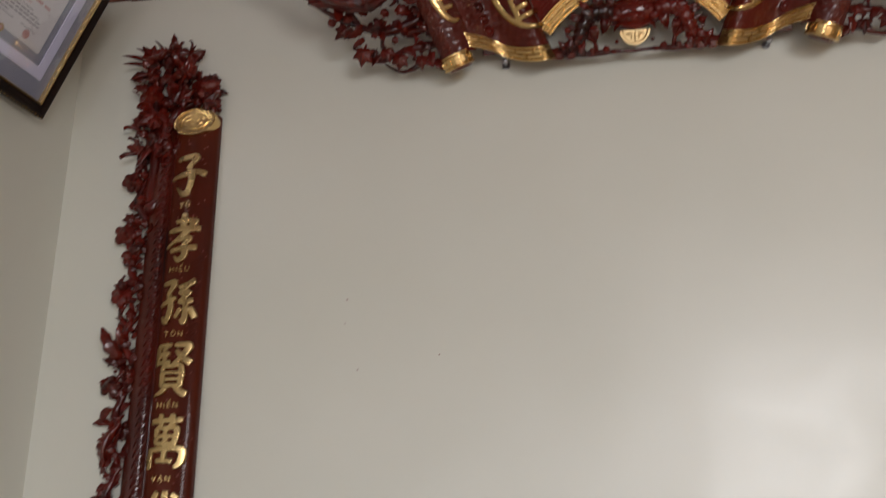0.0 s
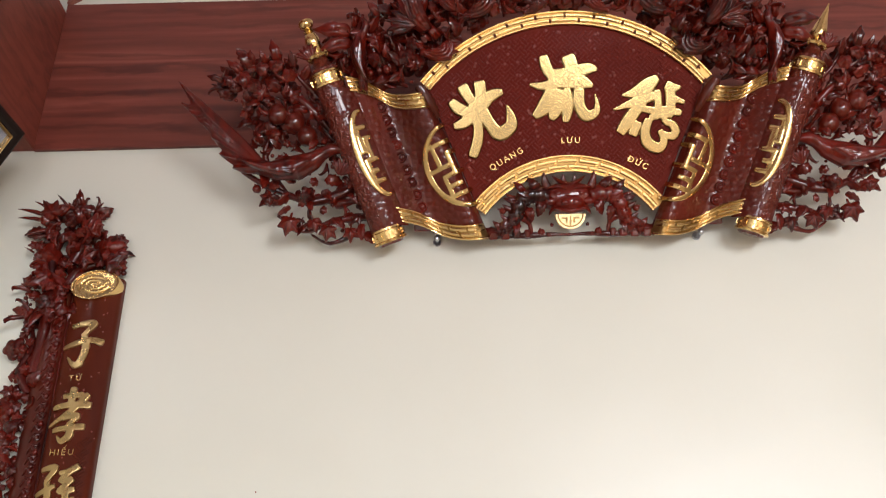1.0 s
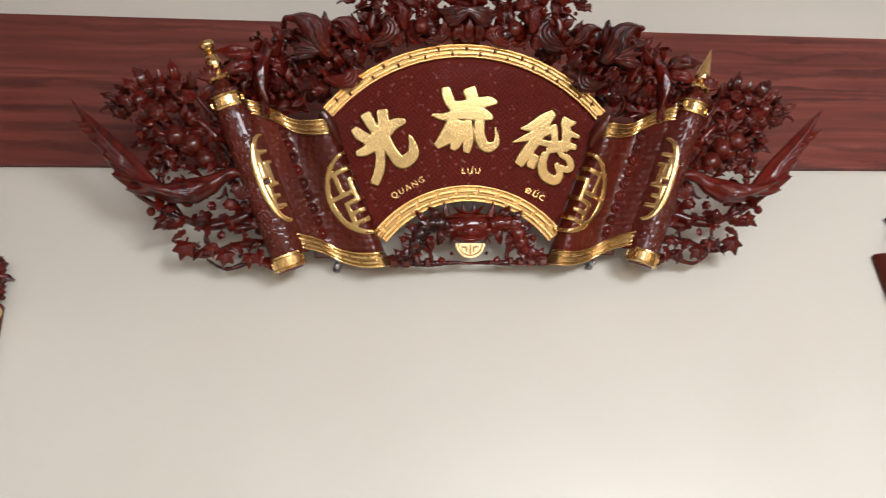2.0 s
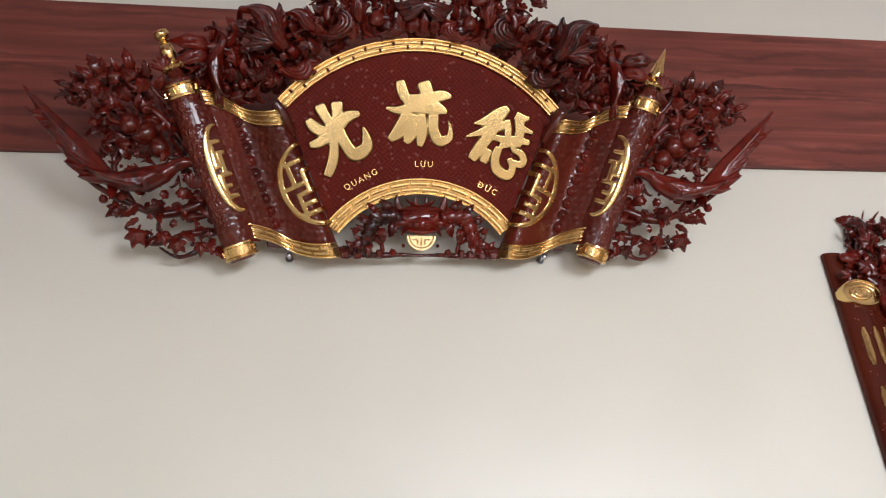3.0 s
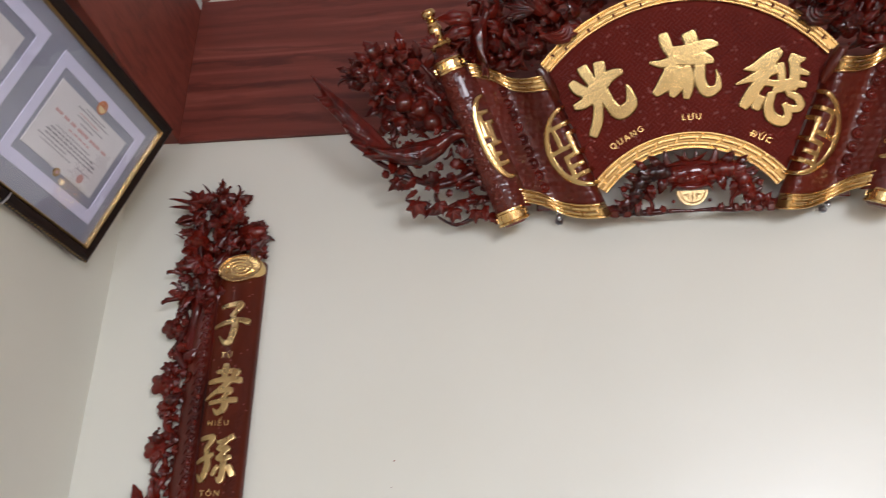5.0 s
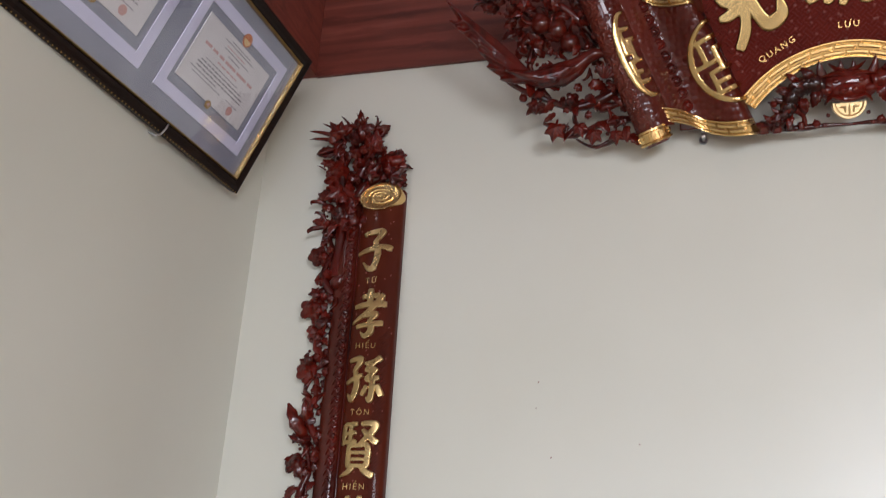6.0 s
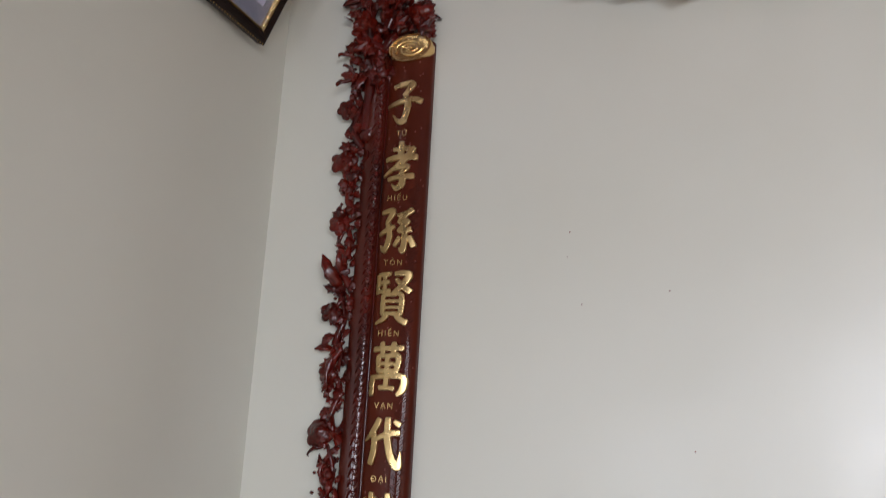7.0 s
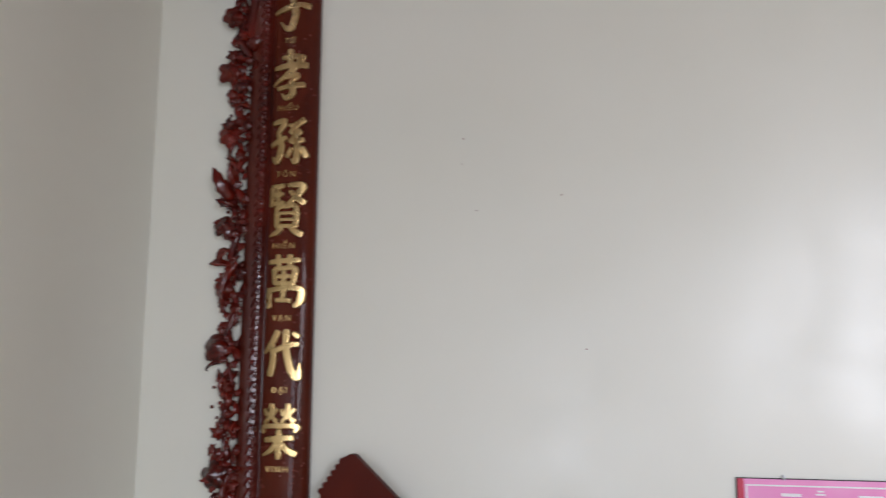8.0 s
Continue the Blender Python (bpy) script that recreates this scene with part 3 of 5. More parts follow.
def plume_mesh(seed, ribs=7):
    """A fan of overlapping fluted feathers."""
    rnd = random.Random(seed)
    bm = bmesh.new()
    for k in range(ribs):
        a = radians(-46 + 92 * k / (ribs - 1)) + rnd.uniform(-0.05, 0.05)
        far = 0.78 + 0.22 * math.cos(a) + rnd.uniform(-0.06, 0.06)
        sn, cs = math.sin(a), math.cos(a)
        ribbon(bm, [(0.1 * sn, 0.1 * cs, 0.07), (0.5 * far * sn, 0.5 * far * cs, 0.19), (0.82 * far * sn, 0.82 * far * cs, 0.17), (far * math.sin(a * 1.12), far * math.cos(a * 1.12), 0.03)], 0.06, lambda x, z: 0.22 * (1 - (z - 0.45) ** 2 * 2.2) - 0.25 * x * x, 3, 0.012 * (k % 2), 0.7, 0.08, 0.25)
    return welded("carved_plume", bm, LACQUER, 0.03)


PLUME, CURL, HOOK, ROSE, CUP = plume_mesh(80), curl_mesh(), hook_mesh(), rose_mesh(), cup_leaf_mesh()
spike = bmesh.new()
tube(spike, [(0, 0, 0), (0.02, -0.03, 0.4), (0.0, -0.05, 0.75), (-0.03, -0.04, 1.0)], [0.10, 0.085, 0.05, 0.006], 8)
SPIKE = mesh_of("carved_spike", spike, LACQUER, 80)
BIRD = bird_mesh([(-1.34, 1.06, 0.20), (-1.06, 0.60, 0.17), (-0.98, 0.40, 0.17), (-0.88, 0.18, 0.16), (-0.72, 0.0, 0.14)], 7)
SMALL_BIRD = bird_mesh([(-0.85, 0.06, 0.12), (-0.80, -0.06, 0.12)])


def set_in(x, y, z, size, turn=0.0, tip=0.0, side=0.0, mirror=1):
    """Where a carved piece sits: turn in the plane, tip and side out of it, in degrees. mirror -1 lays it on the other half."""
    m = Matrix.Translation((x, y, z)) @ Matrix.Rotation(radians(turn), 4, "Y") @ Matrix.Rotation(radians(tip), 4, "X") @ Matrix.Rotation(radians(side), 4, "Z") @ Matrix.Scale(size, 4)
    return Matrix.Scale(-1, 4, (1, 0, 0)) @ m if mirror < 0 else m


def inside(x, z, poly):
    odd = False
    for (ax, az), (bx, bz) in zip(poly, poly[1:] + poly[:1]):
        if (az > z) != (bz > z) and x < (bx - ax) * (z - az) / (bz - az) + ax:
            odd = not odd
    return odd


def thicket(parent, poly, spacing, seed, mirror=1, big=0.085, keep=None, outward=(0, 0), depth=(-0.05, 0.005), mix=(0.40, 0.52, 0.64, 0.92)):
    """Fills an outline with overlapping carved leaves, blossoms and berries at changing depth."""
    rnd = random.Random(seed)
    xs, zs = [p[0] for p in poly], [p[1] for p in poly]
    taken = []
    for _ in range(4000):
        x, z = rnd.uniform(min(xs), max(xs)), rnd.uniform(min(zs), max(zs))
        if not inside(x, z, poly) or (keep and not keep(x, z)) or any((x - a) ** 2 + (z - b) ** 2 < spacing**2 for a, b in taken):
            continue
        taken.append((x, z))
        away = math.degrees(math.atan2(x - outward[0], z - outward[1]))
        kind, y = rnd.random(), rnd.uniform(*depth)
        turn, tip, side = away + rnd.uniform(-75, 75), rnd.uniform(-10, 38), rnd.uniform(-35, 35)
        if kind < mix[0]:
            name, me, size = "leaf", rnd.choice(LEAVES), big * rnd.uniform(0.8, 1.25)
        elif kind < mix[1]:
            name, me, size = "vine_leaf", rnd.choice(VINES), big * rnd.uniform(0.6, 0.95)
        elif kind < mix[2]:
            name, me, size = "blossom", rnd.choice(FLOWERS), big * rnd.uniform(0.6, 0.85)
        elif kind < mix[3]:
            name, me, size = "scroll_leaf", rnd.choice(FLAMES), big * rnd.uniform(0.8, 1.2)
        else:
            name, me, size = "berry", BERRY, big * rnd.uniform(0.2, 0.3)
            y -= 0.015
        part(name, me, None, parent, place=set_in(x, y, z, size, turn, tip, side, mirror))


def branch(parent, points, thick, mirror=1, seed=0):
    """A knotty tapering twig through points (x, y, z)."""
    rnd = random.Random(seed)
    line = catmull(points, 5)
    n = len(line) - 1
    bm = bmesh.new()
    radii = [thick * (1 - 0.65 * k / n) * rnd.uniform(0.82, 1.25) for k in range(n + 1)]
    tube(bm, [(x * mirror, y, z) for x, y, z in line], radii, 7)
    bmesh.ops.recalc_face_normals(bm, faces=bm.faces)
    part("branch", bm, LACQUER, parent, smooth=60)
# ---- scroll plaque ----
PLAQUE_LEAN = math.atan(0.5733)
plaque = tagged(new("carved_plaque"), "carved red-brown lacquered scroll plaque with gilded characters", "plaque")
plaque.matrix_world = Matrix.Translation((0.45, -0.0623, 2.8)) @ Matrix.Rotation(PLAQUE_LEAN, 4, "X")

TOP_R, TOP_Z, TOP_A = 0.596, 0.092, math.asin(0.45 / 0.596)
LOW_R, LOW_Z, LOW_A = 0.325, -0.133, math.asin(0.257 / 0.325)


def on_arc(r, z, a):
    return r * math.sin(a), z + r * math.cos(a)


def fan_at(a, b):
    x0, z0 = on_arc(LOW_R + 0.03, LOW_Z, LOW_A * (2 * a - 1))
    x1, z1 = on_arc(TOP_R - 0.03, TOP_Z, TOP_A * (2 * a - 1))
    return (x0 + (x1 - x0) * b, -0.004 * math.sin(math.pi * a), z0 + (z1 - z0) * b)


bm = bmesh.new()
sheet(bm, fan_at, 40, 16, (0, 0.022, 0))
stud_rnd = random.Random(12)
fan = part("fan_panel", bm, LACQUER_FRET, plaque, "fan-shaped panel with fine carved fret ground", 40)


def top_at(s, w, h):
    x, z = on_arc(TOP_R - 0.043 + 0.043 * w, TOP_Z, TOP_A * (2 * s - 1))
    return (x, -0.010 - h, z)


def low_at(s, w, h):
    x, z = on_arc(LOW_R + 0.054 * w, LOW_Z, LOW_A * (2 * s - 1))
    return (x, -0.010 - h, z)


bm = bmesh.new()
for _ in range(190):
    x, y, z = fan_at(stud_rnd.uniform(0.03, 0.97), stud_rnd.uniform(0.04, 0.96))
    blob(bm, Matrix.Translation((x, y - 0.0005, z)) @ Matrix.Diagonal((0.0048, 0.0044, 0.0048, 1)), 2)
tagged(part("studs", bm, STUD, plaque, "tiny raised studs on the fan", 60), kind="stuff")
bm = bmesh.new()
PITCH = 0.0115
for i in range(-70, 70):
    for j in range(-70, 70):
        p, q = i * PITCH, j * PITCH
        x, z = (p - q) * 0.7071, 0.33 + (p + q) * 0.7071
        edge = 0.257 + 0.463 * (z - 0.066) - 0.012
        if abs(x) > edge or math.hypot(x, z - TOP_Z) > TOP_R - 0.058 or math.hypot(x, z - LOW_Z) < LOW_R + 0.056 or z < 0.05:
            continue
        turn = 45 if (i // 2 + j // 2) % 2 else -45
        c, s = math.cos(radians(turn)), math.sin(radians(turn))
        y = -0.004 * math.cos(x * 3)
        lower = [bm.verts.new((x + c * a - s * b, y, z + s * a + c * b)) for a, b in ((-0.0052, -0.0021), (0.0052, -0.0021), (0.0052, 0.0021), (-0.0052, 0.0021))]
        upper = [bm.verts.new((x + c * a - s * b, y - 0.0026, z + s * a + c * b)) for a, b in ((-0.0046, -0.0011), (0.0046, -0.0011), (0.0046, 0.0011), (-0.0046, 0.0011))]
        bm.faces.new(upper)
        for k in range(4):
            bm.faces.new((lower[k], lower[(k + 1) % 4], upper[(k + 1) % 4], upper[k]))
bmesh.ops.recalc_face_normals(bm, faces=bm.faces)
tagged(part("fret_ground", bm, FAN_LACQUER, plaque, "fine raised basket-weave fret"), kind="stuff")
fret_band(plaque, top_at, 11, "gilded border of long bars", True)
fret_band(plaque, low_at, 10, "gilded key-fret border")

GUANG = [
    [(0.19, 0.95, 0.195), (0.27, 0.83, 0.178), (0.39, 0.68, 0.142)],
    [(0.48, 1.00, 0.204), (0.50, 0.82, 0.195), (0.47, 0.55, 0.213)],
    [(0.87, 0.86, 0.107), (0.69, 0.82, 0.195), (0.49, 0.70, 0.178)],
    [(0.00, 0.75, 0.142), (0.12, 0.65, 0.204), (0.33, 0.57, 0.178)],
    [(0.04, 0.41, 0.115), (0.19, 0.45, 0.178), (0.39, 0.55, 0.178)],
    [(0.20, 0.54, 0.178), (0.43, 0.65, 0.231), (0.65, 0.75, 0.142)],
    [(0.36, 0.58, 0.195), (0.44, 0.42, 0.160), (0.43, 0.21, 0.178), (0.34, 0.00, 0.160)],
    [(0.51, 0.63, 0.213), (0.65, 0.43, 0.195), (0.81, 0.30, 0.231), (1.00, 0.40, 0.213), (1.00, 0.54, 0.142), (0.94, 0.68, 0.036)],
]
LIU = [
    [(0.21, 1.00, 0.159), (0.25, 0.84, 0.186), (0.33, 0.67, 0.142)],
    [(0.57, 0.99, 0.239), (0.62, 0.82, 0.230), (0.55, 0.64, 0.213)],
    [(0.22, 0.75, 0.097), (0.59, 0.74, 0.195), (0.86, 0.80, 0.195), (1.00, 0.78, 0.071)],
    [(0.00, 0.58, 0.062), (0.17, 0.55, 0.142), (0.38, 0.59, 0.177), (0.61, 0.61, 0.248), (0.80, 0.59, 0.213), (0.93, 0.53, 0.071)],
    [(0.33, 0.51, 0.195), (0.22, 0.25, 0.248), (0.06, 0.09, 0.124)],
    [(0.43, 0.48, 0.159), (0.37, 0.19, 0.230), (0.31, 0.04, 0.106)],
    [(0.54, 0.48, 0.159), (0.55, 0.21, 0.195), (0.52, 0.00, 0.115)],
    [(0.73, 0.50, 0.186), (0.73, 0.26, 0.186), (0.82, 0.09, 0.195), (0.97, 0.14, 0.142), (0.99, 0.28, 0.071), (0.96, 0.41, 0.027)],
]
DE = [
    [(0.62, 1.00, 0.134), (0.48, 0.89, 0.234), (0.28, 0.79, 0.151), (0.12, 0.76, 0.042)],
    [(0.55, 0.77, 0.218), (0.33, 0.67, 0.167), (0.00, 0.56, 0.042)],
    [(0.43, 0.67, 0.151), (0.24, 0.45, 0.201), (0.09, 0.23, 0.167)],
    [(0.34, 0.37, 0.151), (0.26, 0.19, 0.151)],
    [(0.75, 0.89, 0.167), (0.85, 0.85, 0.151), (0.95, 0.86, 0.059)],
    [(0.80, 0.88, 0.167), (0.81, 0.64, 0.167), (0.77, 0.44, 0.151)],
    [(0.80, 0.72, 0.134), (1.00, 0.64, 0.075)],
    [(0.82, 0.52, 0.134), (0.95, 0.49, 0.109)],
    [(0.62, 0.82, 0.117), (0.63, 0.60, 0.126), (0.58, 0.42, 0.134)],
    [(0.36, 0.57, 0.100), (0.62, 0.53, 0.126), (0.82, 0.57, 0.100)],
    [(0.49, 0.41, 0.142), (0.44, 0.22, 0.151), (0.48, 0.07, 0.184), (0.63, 0.00, 0.167), (0.70, 0.11, 0.126), (0.65, 0.25, 0.100)],
    [(0.51, 0.43, 0.109), (0.67, 0.46, 0.109), (0.74, 0.35, 0.100)],
    [(0.69, 0.20, 0.100), (0.82, 0.16, 0.126), (0.87, 0.23, 0.134), (0.82, 0.33, 0.126), (0.72, 0.37, 0.100)],
]
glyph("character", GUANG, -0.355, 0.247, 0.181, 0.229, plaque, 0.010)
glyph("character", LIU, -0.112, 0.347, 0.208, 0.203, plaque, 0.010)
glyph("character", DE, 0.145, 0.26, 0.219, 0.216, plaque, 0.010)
caption("QUANG", -0.190, 0.236, 0.031, plaque, -0.006, 29)
caption("LƯU", 0.010, 0.289, 0.031, plaque, -0.006, 0)
caption("ĐỨC", 0.216, 0.215, 0.031, plaque, -0.007, -26)

AXIS_TOP, AXIS_LOW, ROLL = Vector((-0.734, 0, 0.498)), Vector((-0.552, 0, -0.005)), 0.047


def roll_depth(x, z):
    mid = AXIS_LOW.x + (z - AXIS_LOW.z) * (AXIS_TOP.x - AXIS_LOW.x) / (AXIS_TOP.z - AXIS_LOW.z)
    return 0.042 + math.sqrt(max(ROLL**2 - min(abs(x - mid), 0.046) ** 2, 0))


def turn_depth(x, z):
    """Front of the roll, and of the sheet where it swings off it."""
    mid = AXIS_LOW.x + (z - AXIS_LOW.z) * (AXIS_TOP.x - AXIS_LOW.x) / (AXIS_TOP.z - AXIS_LOW.z)
    return 0.0895 - 8.0 * (x - mid) ** 2 if x > mid else roll_depth(x, z)


def turn_at(a, b, mirror):
    at = AXIS_LOW.lerp(AXIS_TOP, 0.09 + 0.83 * b)
    x = at.x + 0.074 * a
    return (mirror * x, -turn_depth(x, at.z), at.z)


def wave_depth(a):
    if a < 0.9:
        return 0.032 + 0.024 * math.cos(2 * math.pi * a / 0.9)
    return 0.012 + 0.044 * math.cos((a - 0.9) / 0.1 * math.pi / 2)


def sheet_at(a, b, h=0.0, mirror=1):
    x0, z0 = -0.680 + 0.250 * a, 0.495 - 0.050 * a
    x1, z1 = -0.536 + 0.290 * a, 0.052 - 0.058 * a
    sag = 0.016 * math.sin(math.pi * a**1.4) + 0.006 * max(0.0, math.sin(math.pi * (a - 0.3) / 0.7)) - 0.008 * math.sin(math.pi * min(a / 0.5, 1))
    return (mirror * (x0 + (x1 - x0) * b), -(wave_depth(a) + h), z0 + (z1 - z0) * b - sag)


def sheet_depth(x, z):
    b = min(max((0.47 - z) / 0.45, 0), 1)
    x0, x1 = -0.680 + 0.144 * b, -0.430 + 0.184 * b
    return wave_depth(min(max((x - x0) / (x1 - x0), 0), 1))


# Key bars of half a longevity sign: along the chord from -1 to 1, and out from the chord (0) to the rim (1).
LATTICE = [
    [(-0.62, 0.62), (-0.08, 0.62)],
    [(-0.62, 0.62), (-0.62, 0.10)],
    [(-0.08, 0.98), (-0.08, 0.28), (-0.36, 0.28), (-0.36, 0.04)],
    [(-0.08, 0.28), (0.14, 0.28), (0.14, 0.04)],
    [(0.14, 0.28), (0.14, 0.62), (0.64, 0.62)],
    [(0.40, 0.62), (0.40, 0.24)],
    [(0.64, 0.62), (0.64, 0.06)],
]


def half_medallion(side, mid, along, long, deep, depth):
    """Half of a round longevity sign: a rim and a lattice of bars on one side of a straight edge."""
    bm = bmesh.new()
    ux, uz = along
    qx, qz = -uz, ux

    def spot(p, q, w):
        return (mid[0] + ux * p + qx * q, mid[1] + uz * p + qz * q, w)

    rim = [spot(long * math.cos(a), deep * math.sin(a), 0.013 + 0.008 * math.sin(a)) for a in (math.pi * k / 12 for k in range(13))]
    bars = [rim]
    for line in LATTICE:
        bars.append([spot(p * long, q * deep, 0.0165) for p, q in line])
    for bar in bars:
        for a, b in zip(bar, bar[1:]) if bar is not rim else ():
            ribbon(bm, [a, b], 0.007, depth, 4, 0.0, 0.1, 0.006, 0.40, (0.9, 0.3))
        if bar is rim:
            ribbon(bm, bar, 0.009, depth, 4, 0.0, 0.1, 0.006)
    if side > 0:
        bmesh.ops.transform(bm, matrix=Matrix.Scale(-1, 4, (1, 0, 0)), verts=bm.verts)
        bmesh.ops.reverse_faces(bm, faces=bm.faces)
    part("medallion", welded("medallion", bm, GOLD, 0.0022, 45), None, plaque, "half-round gilded longevity lattice")


way = (AXIS_TOP - AXIS_LOW).normalized()
bead = bmesh.new()
lathe(bead, [(0.001, 0.007), (0.006, 0.0065), (0.009, 0.003), (0.011, 0.0035), (0.0135, 0.0065), (0.016, 0.0055), (0.018, 0.0), (0.001, -0.002)], Matrix.Rotation(radians(90), 4, "X"), 14)
bead = mesh_of("bead", bead, LACQUER, 60)
for side in (-1, 1):
    flip = -side
    bm = bmesh.new()
    sheet(bm, lambda a, b: sheet_at(a, b, 0, flip), 36, 14, (0, 0.012, 0))
    part("scroll_sheet", bm, LACQUER_SCALE, plaque, "waved lacquered scroll sheet with scale carving", 50)
    for low, high in ((0.0, 0.105), (0.895, 1.0)):
        fret_band(plaque, lambda s, w, h: sheet_at(0.02 + 0.975 * s, low + (high - low) * w, 0.004 + h, flip), 5, "gilded key-fret border")
    for k in range(9):
        x, y, z = sheet_at(0.33 + 0.04 * k / 8, 0.16 + 0.085 * k, 0.0, flip)
        part("bead", bead, None, plaque, place=Matrix.Translation((x, y, z)))
    bm = bmesh.new()
    curl = [Vector(sheet_at(0.94 + 0.05 * k / 4, -0.05 + 0.22 * k / 4, -0.006, flip)) for k in range(5)]
    tube(bm, curl, [0.014, 0.021, 0.022, 0.020, 0.012], 12)
    part("sheet_curl", bm, SIDE_ROLL, plaque, "rolled corner of the scroll sheet", 60)
    lower, upper = Vector((AXIS_LOW.x * flip, -0.042, AXIS_LOW.z)), Vector((AXIS_TOP.x * flip, -0.042, AXIS_TOP.z))
    turn = Matrix.Translation(lower) @ (upper - lower).to_track_quat("Z", "Y").to_matrix().to_4x4()
    span = (upper - lower).length
    bm = bmesh.new()
    lathe(bm, [(0.001, -0.012), (0.036, -0.012), (0.044, -0.004), (ROLL, 0.03), (ROLL + 0.001, 0.3), (ROLL - 0.001, span - 0.02), (0.043, span + 0.022), (0.030, span + 0.030), (0.024, span + 0.048), (0.020, span + 0.066), (0.001, span + 0.066)], turn, 28)
    part("roller", bm, ROLLER, plaque, "", 40)
    bm = bmesh.new()
    sheet(bm, lambda a, b: turn_at(a, b, flip), 10, 12, (0, 0.018, 0))
    part("sheet_turn", bm, LACQUER_SCALE, plaque, "scroll sheet swinging off the roll", 50)
    for z0, z1 in ((-0.006, 0.042), (span - 0.034, span + 0.012)):
        bm = bmesh.new()
        lathe(bm, [(ROLL - 0.004, z0), (ROLL + 0.005, z0 + 0.002), (ROLL + 0.006, z0 + 0.008), (ROLL + 0.002, z0 + 0.011), (ROLL + 0.002, z1 - 0.011), (ROLL + 0.006, z1 - 0.008), (ROLL + 0.005, z1 - 0.002), (ROLL - 0.004, z1)], turn, 28)
        for k in range(14):
            a = 2 * math.pi * k / 14
            m = turn @ Matrix.Rotation(a, 4, "Z") @ Matrix.Translation((ROLL + 0.003, 0, (z0 + z1) / 2))
            bmesh.ops.create_cube(bm, size=1, matrix=m @ Matrix.Diagonal((0.005, 0.013, 0.005 + 0.010 * (k % 2), 1)))
        part("roller_ring", bm, GOLD, plaque, "gilded ring with raised key bars", 40)
    bm = bmesh.new()
    if side < 0:
        lathe(bm, [(0.001, 0.060), (0.030, 0.062), (0.033, 0.070), (0.022, 0.078), (0.012, 0.086), (0.017, 0.104), (0.020, 0.126), (0.015, 0.146), (0.009, 0.154), (0.015, 0.160), (0.009, 0.166), (0.017, 0.174), (0.020, 0.186), (0.016, 0.198), (0.001, 0.203)], turn @ Matrix.Translation((0, 0, span + 0.002)) @ Matrix.Diagonal((1.2, 1.2, 0.9, 1)), 16)
    else:
        lathe(bm, [(0.001, 0.060), (0.031, 0.061), (0.033, 0.068), (0.020, 0.076), (0.012, 0.084), (0.019, 0.092), (0.021, 0.104), (0.018, 0.122), (0.012, 0.150), (0.006, 0.182), (0.0008, 0.212)], turn @ Matrix.Translation((0, 0, span + 0.002)) @ Matrix.Diagonal((1.2, 1.2, 0.92, 1)), 16)
    for k in range(6):
        m = turn @ Matrix.Translation((0, 0, span)) @ Matrix.Rotation(2 * math.pi * k / 6, 4, "Z") @ Matrix.Translation((0.031, 0, 0.064))
        blob(bm, m @ Matrix.Diagonal((0.009, 0.010, 0.012, 1)), 1)
    part("finial", bm, GOLD, plaque, "gilded turned pommel" if side < 0 else "gilded pointed brush tip", 45)
    half_medallion(side, (-0.328, 0.226), (0.40, -0.917), 0.130, -0.108, lambda x, z: sheet_depth(x, z) + 0.001)
    half_medallion(side, (-0.589, 0.264), (0.34, -0.94), 0.135, -0.050, turn_depth)

# A beast mask over a half coin, with two bent limbs, closes the lower gap.
bm = bmesh.new()
blob(bm, Matrix.Translation((0, -0.010, 0.112)) @ Matrix.Diagonal((0.092, 0.032, 0.050, 1)), 3)
blob(bm, Matrix.Translation((0, -0.022, 0.098)) @ Matrix.Diagonal((0.050, 0.030, 0.030, 1)), 3)
for side in (-1, 1):
    blob(bm, Matrix.Translation((side * 0.034, -0.032, 0.126)) @ Matrix.Diagonal((0.013, 0.010, 0.010, 1)), 2)
    blob(bm, Matrix.Translation((side * 0.016, -0.046, 0.098)) @ Matrix.Diagonal((0.015, 0.011, 0.010, 1)), 2)
    blob(bm, Matrix.Translation((side * 0.060, -0.028, 0.102)) @ Matrix.Diagonal((0.022, 0.016, 0.016, 1)), 2)
    ribbon(bm, [(side * 0.006, 0.136, 0.012), (side * 0.034, 0.146, 0.018), (side * 0.078, 0.140, 0.005)], 0.016, lambda x, z: 0.018, 4)
    ribbon(bm, [(side * 0.004, 0.154, 0.016), (side * 0.03, 0.164, 0.012), (side * 0.05, 0.180, 0.003)], 0.014, lambda x, z: 0.012, 4)
    ribbon(bm, [(side * 0.035, 0.085, 0.010), (side * 0.056, 0.074, 0.010), (side * 0.064, 0.060, 0.003)], 0.012, lambda x, z: 0.022, 4)
ribbon(bm, [(-0.045, 0.080, 0.010), (0.0, 0.072, 0.016), (0.045, 0.080, 0.010)], 0.012, lambda x, z: 0.034, 4)
bmesh.ops.recalc_face_normals(bm, faces=bm.faces)
part("mask", bm, LACQUER, plaque, "carved lacquered beast mask", 60)
bm = bmesh.new()
rings = []
for r, y in ((0.0005, -0.036), (0.036, -0.036), (0.040, -0.040), (0.046, -0.040), (0.047, -0.034), (0.047, -0.022), (0.0005, -0.022)):
    rings.append([(r * math.cos(a), y, 0.062 + r * math.sin(a)) for a in (math.pi + math.pi * k / 18 for k in range(19))])
skin(bm, rings, False, False)
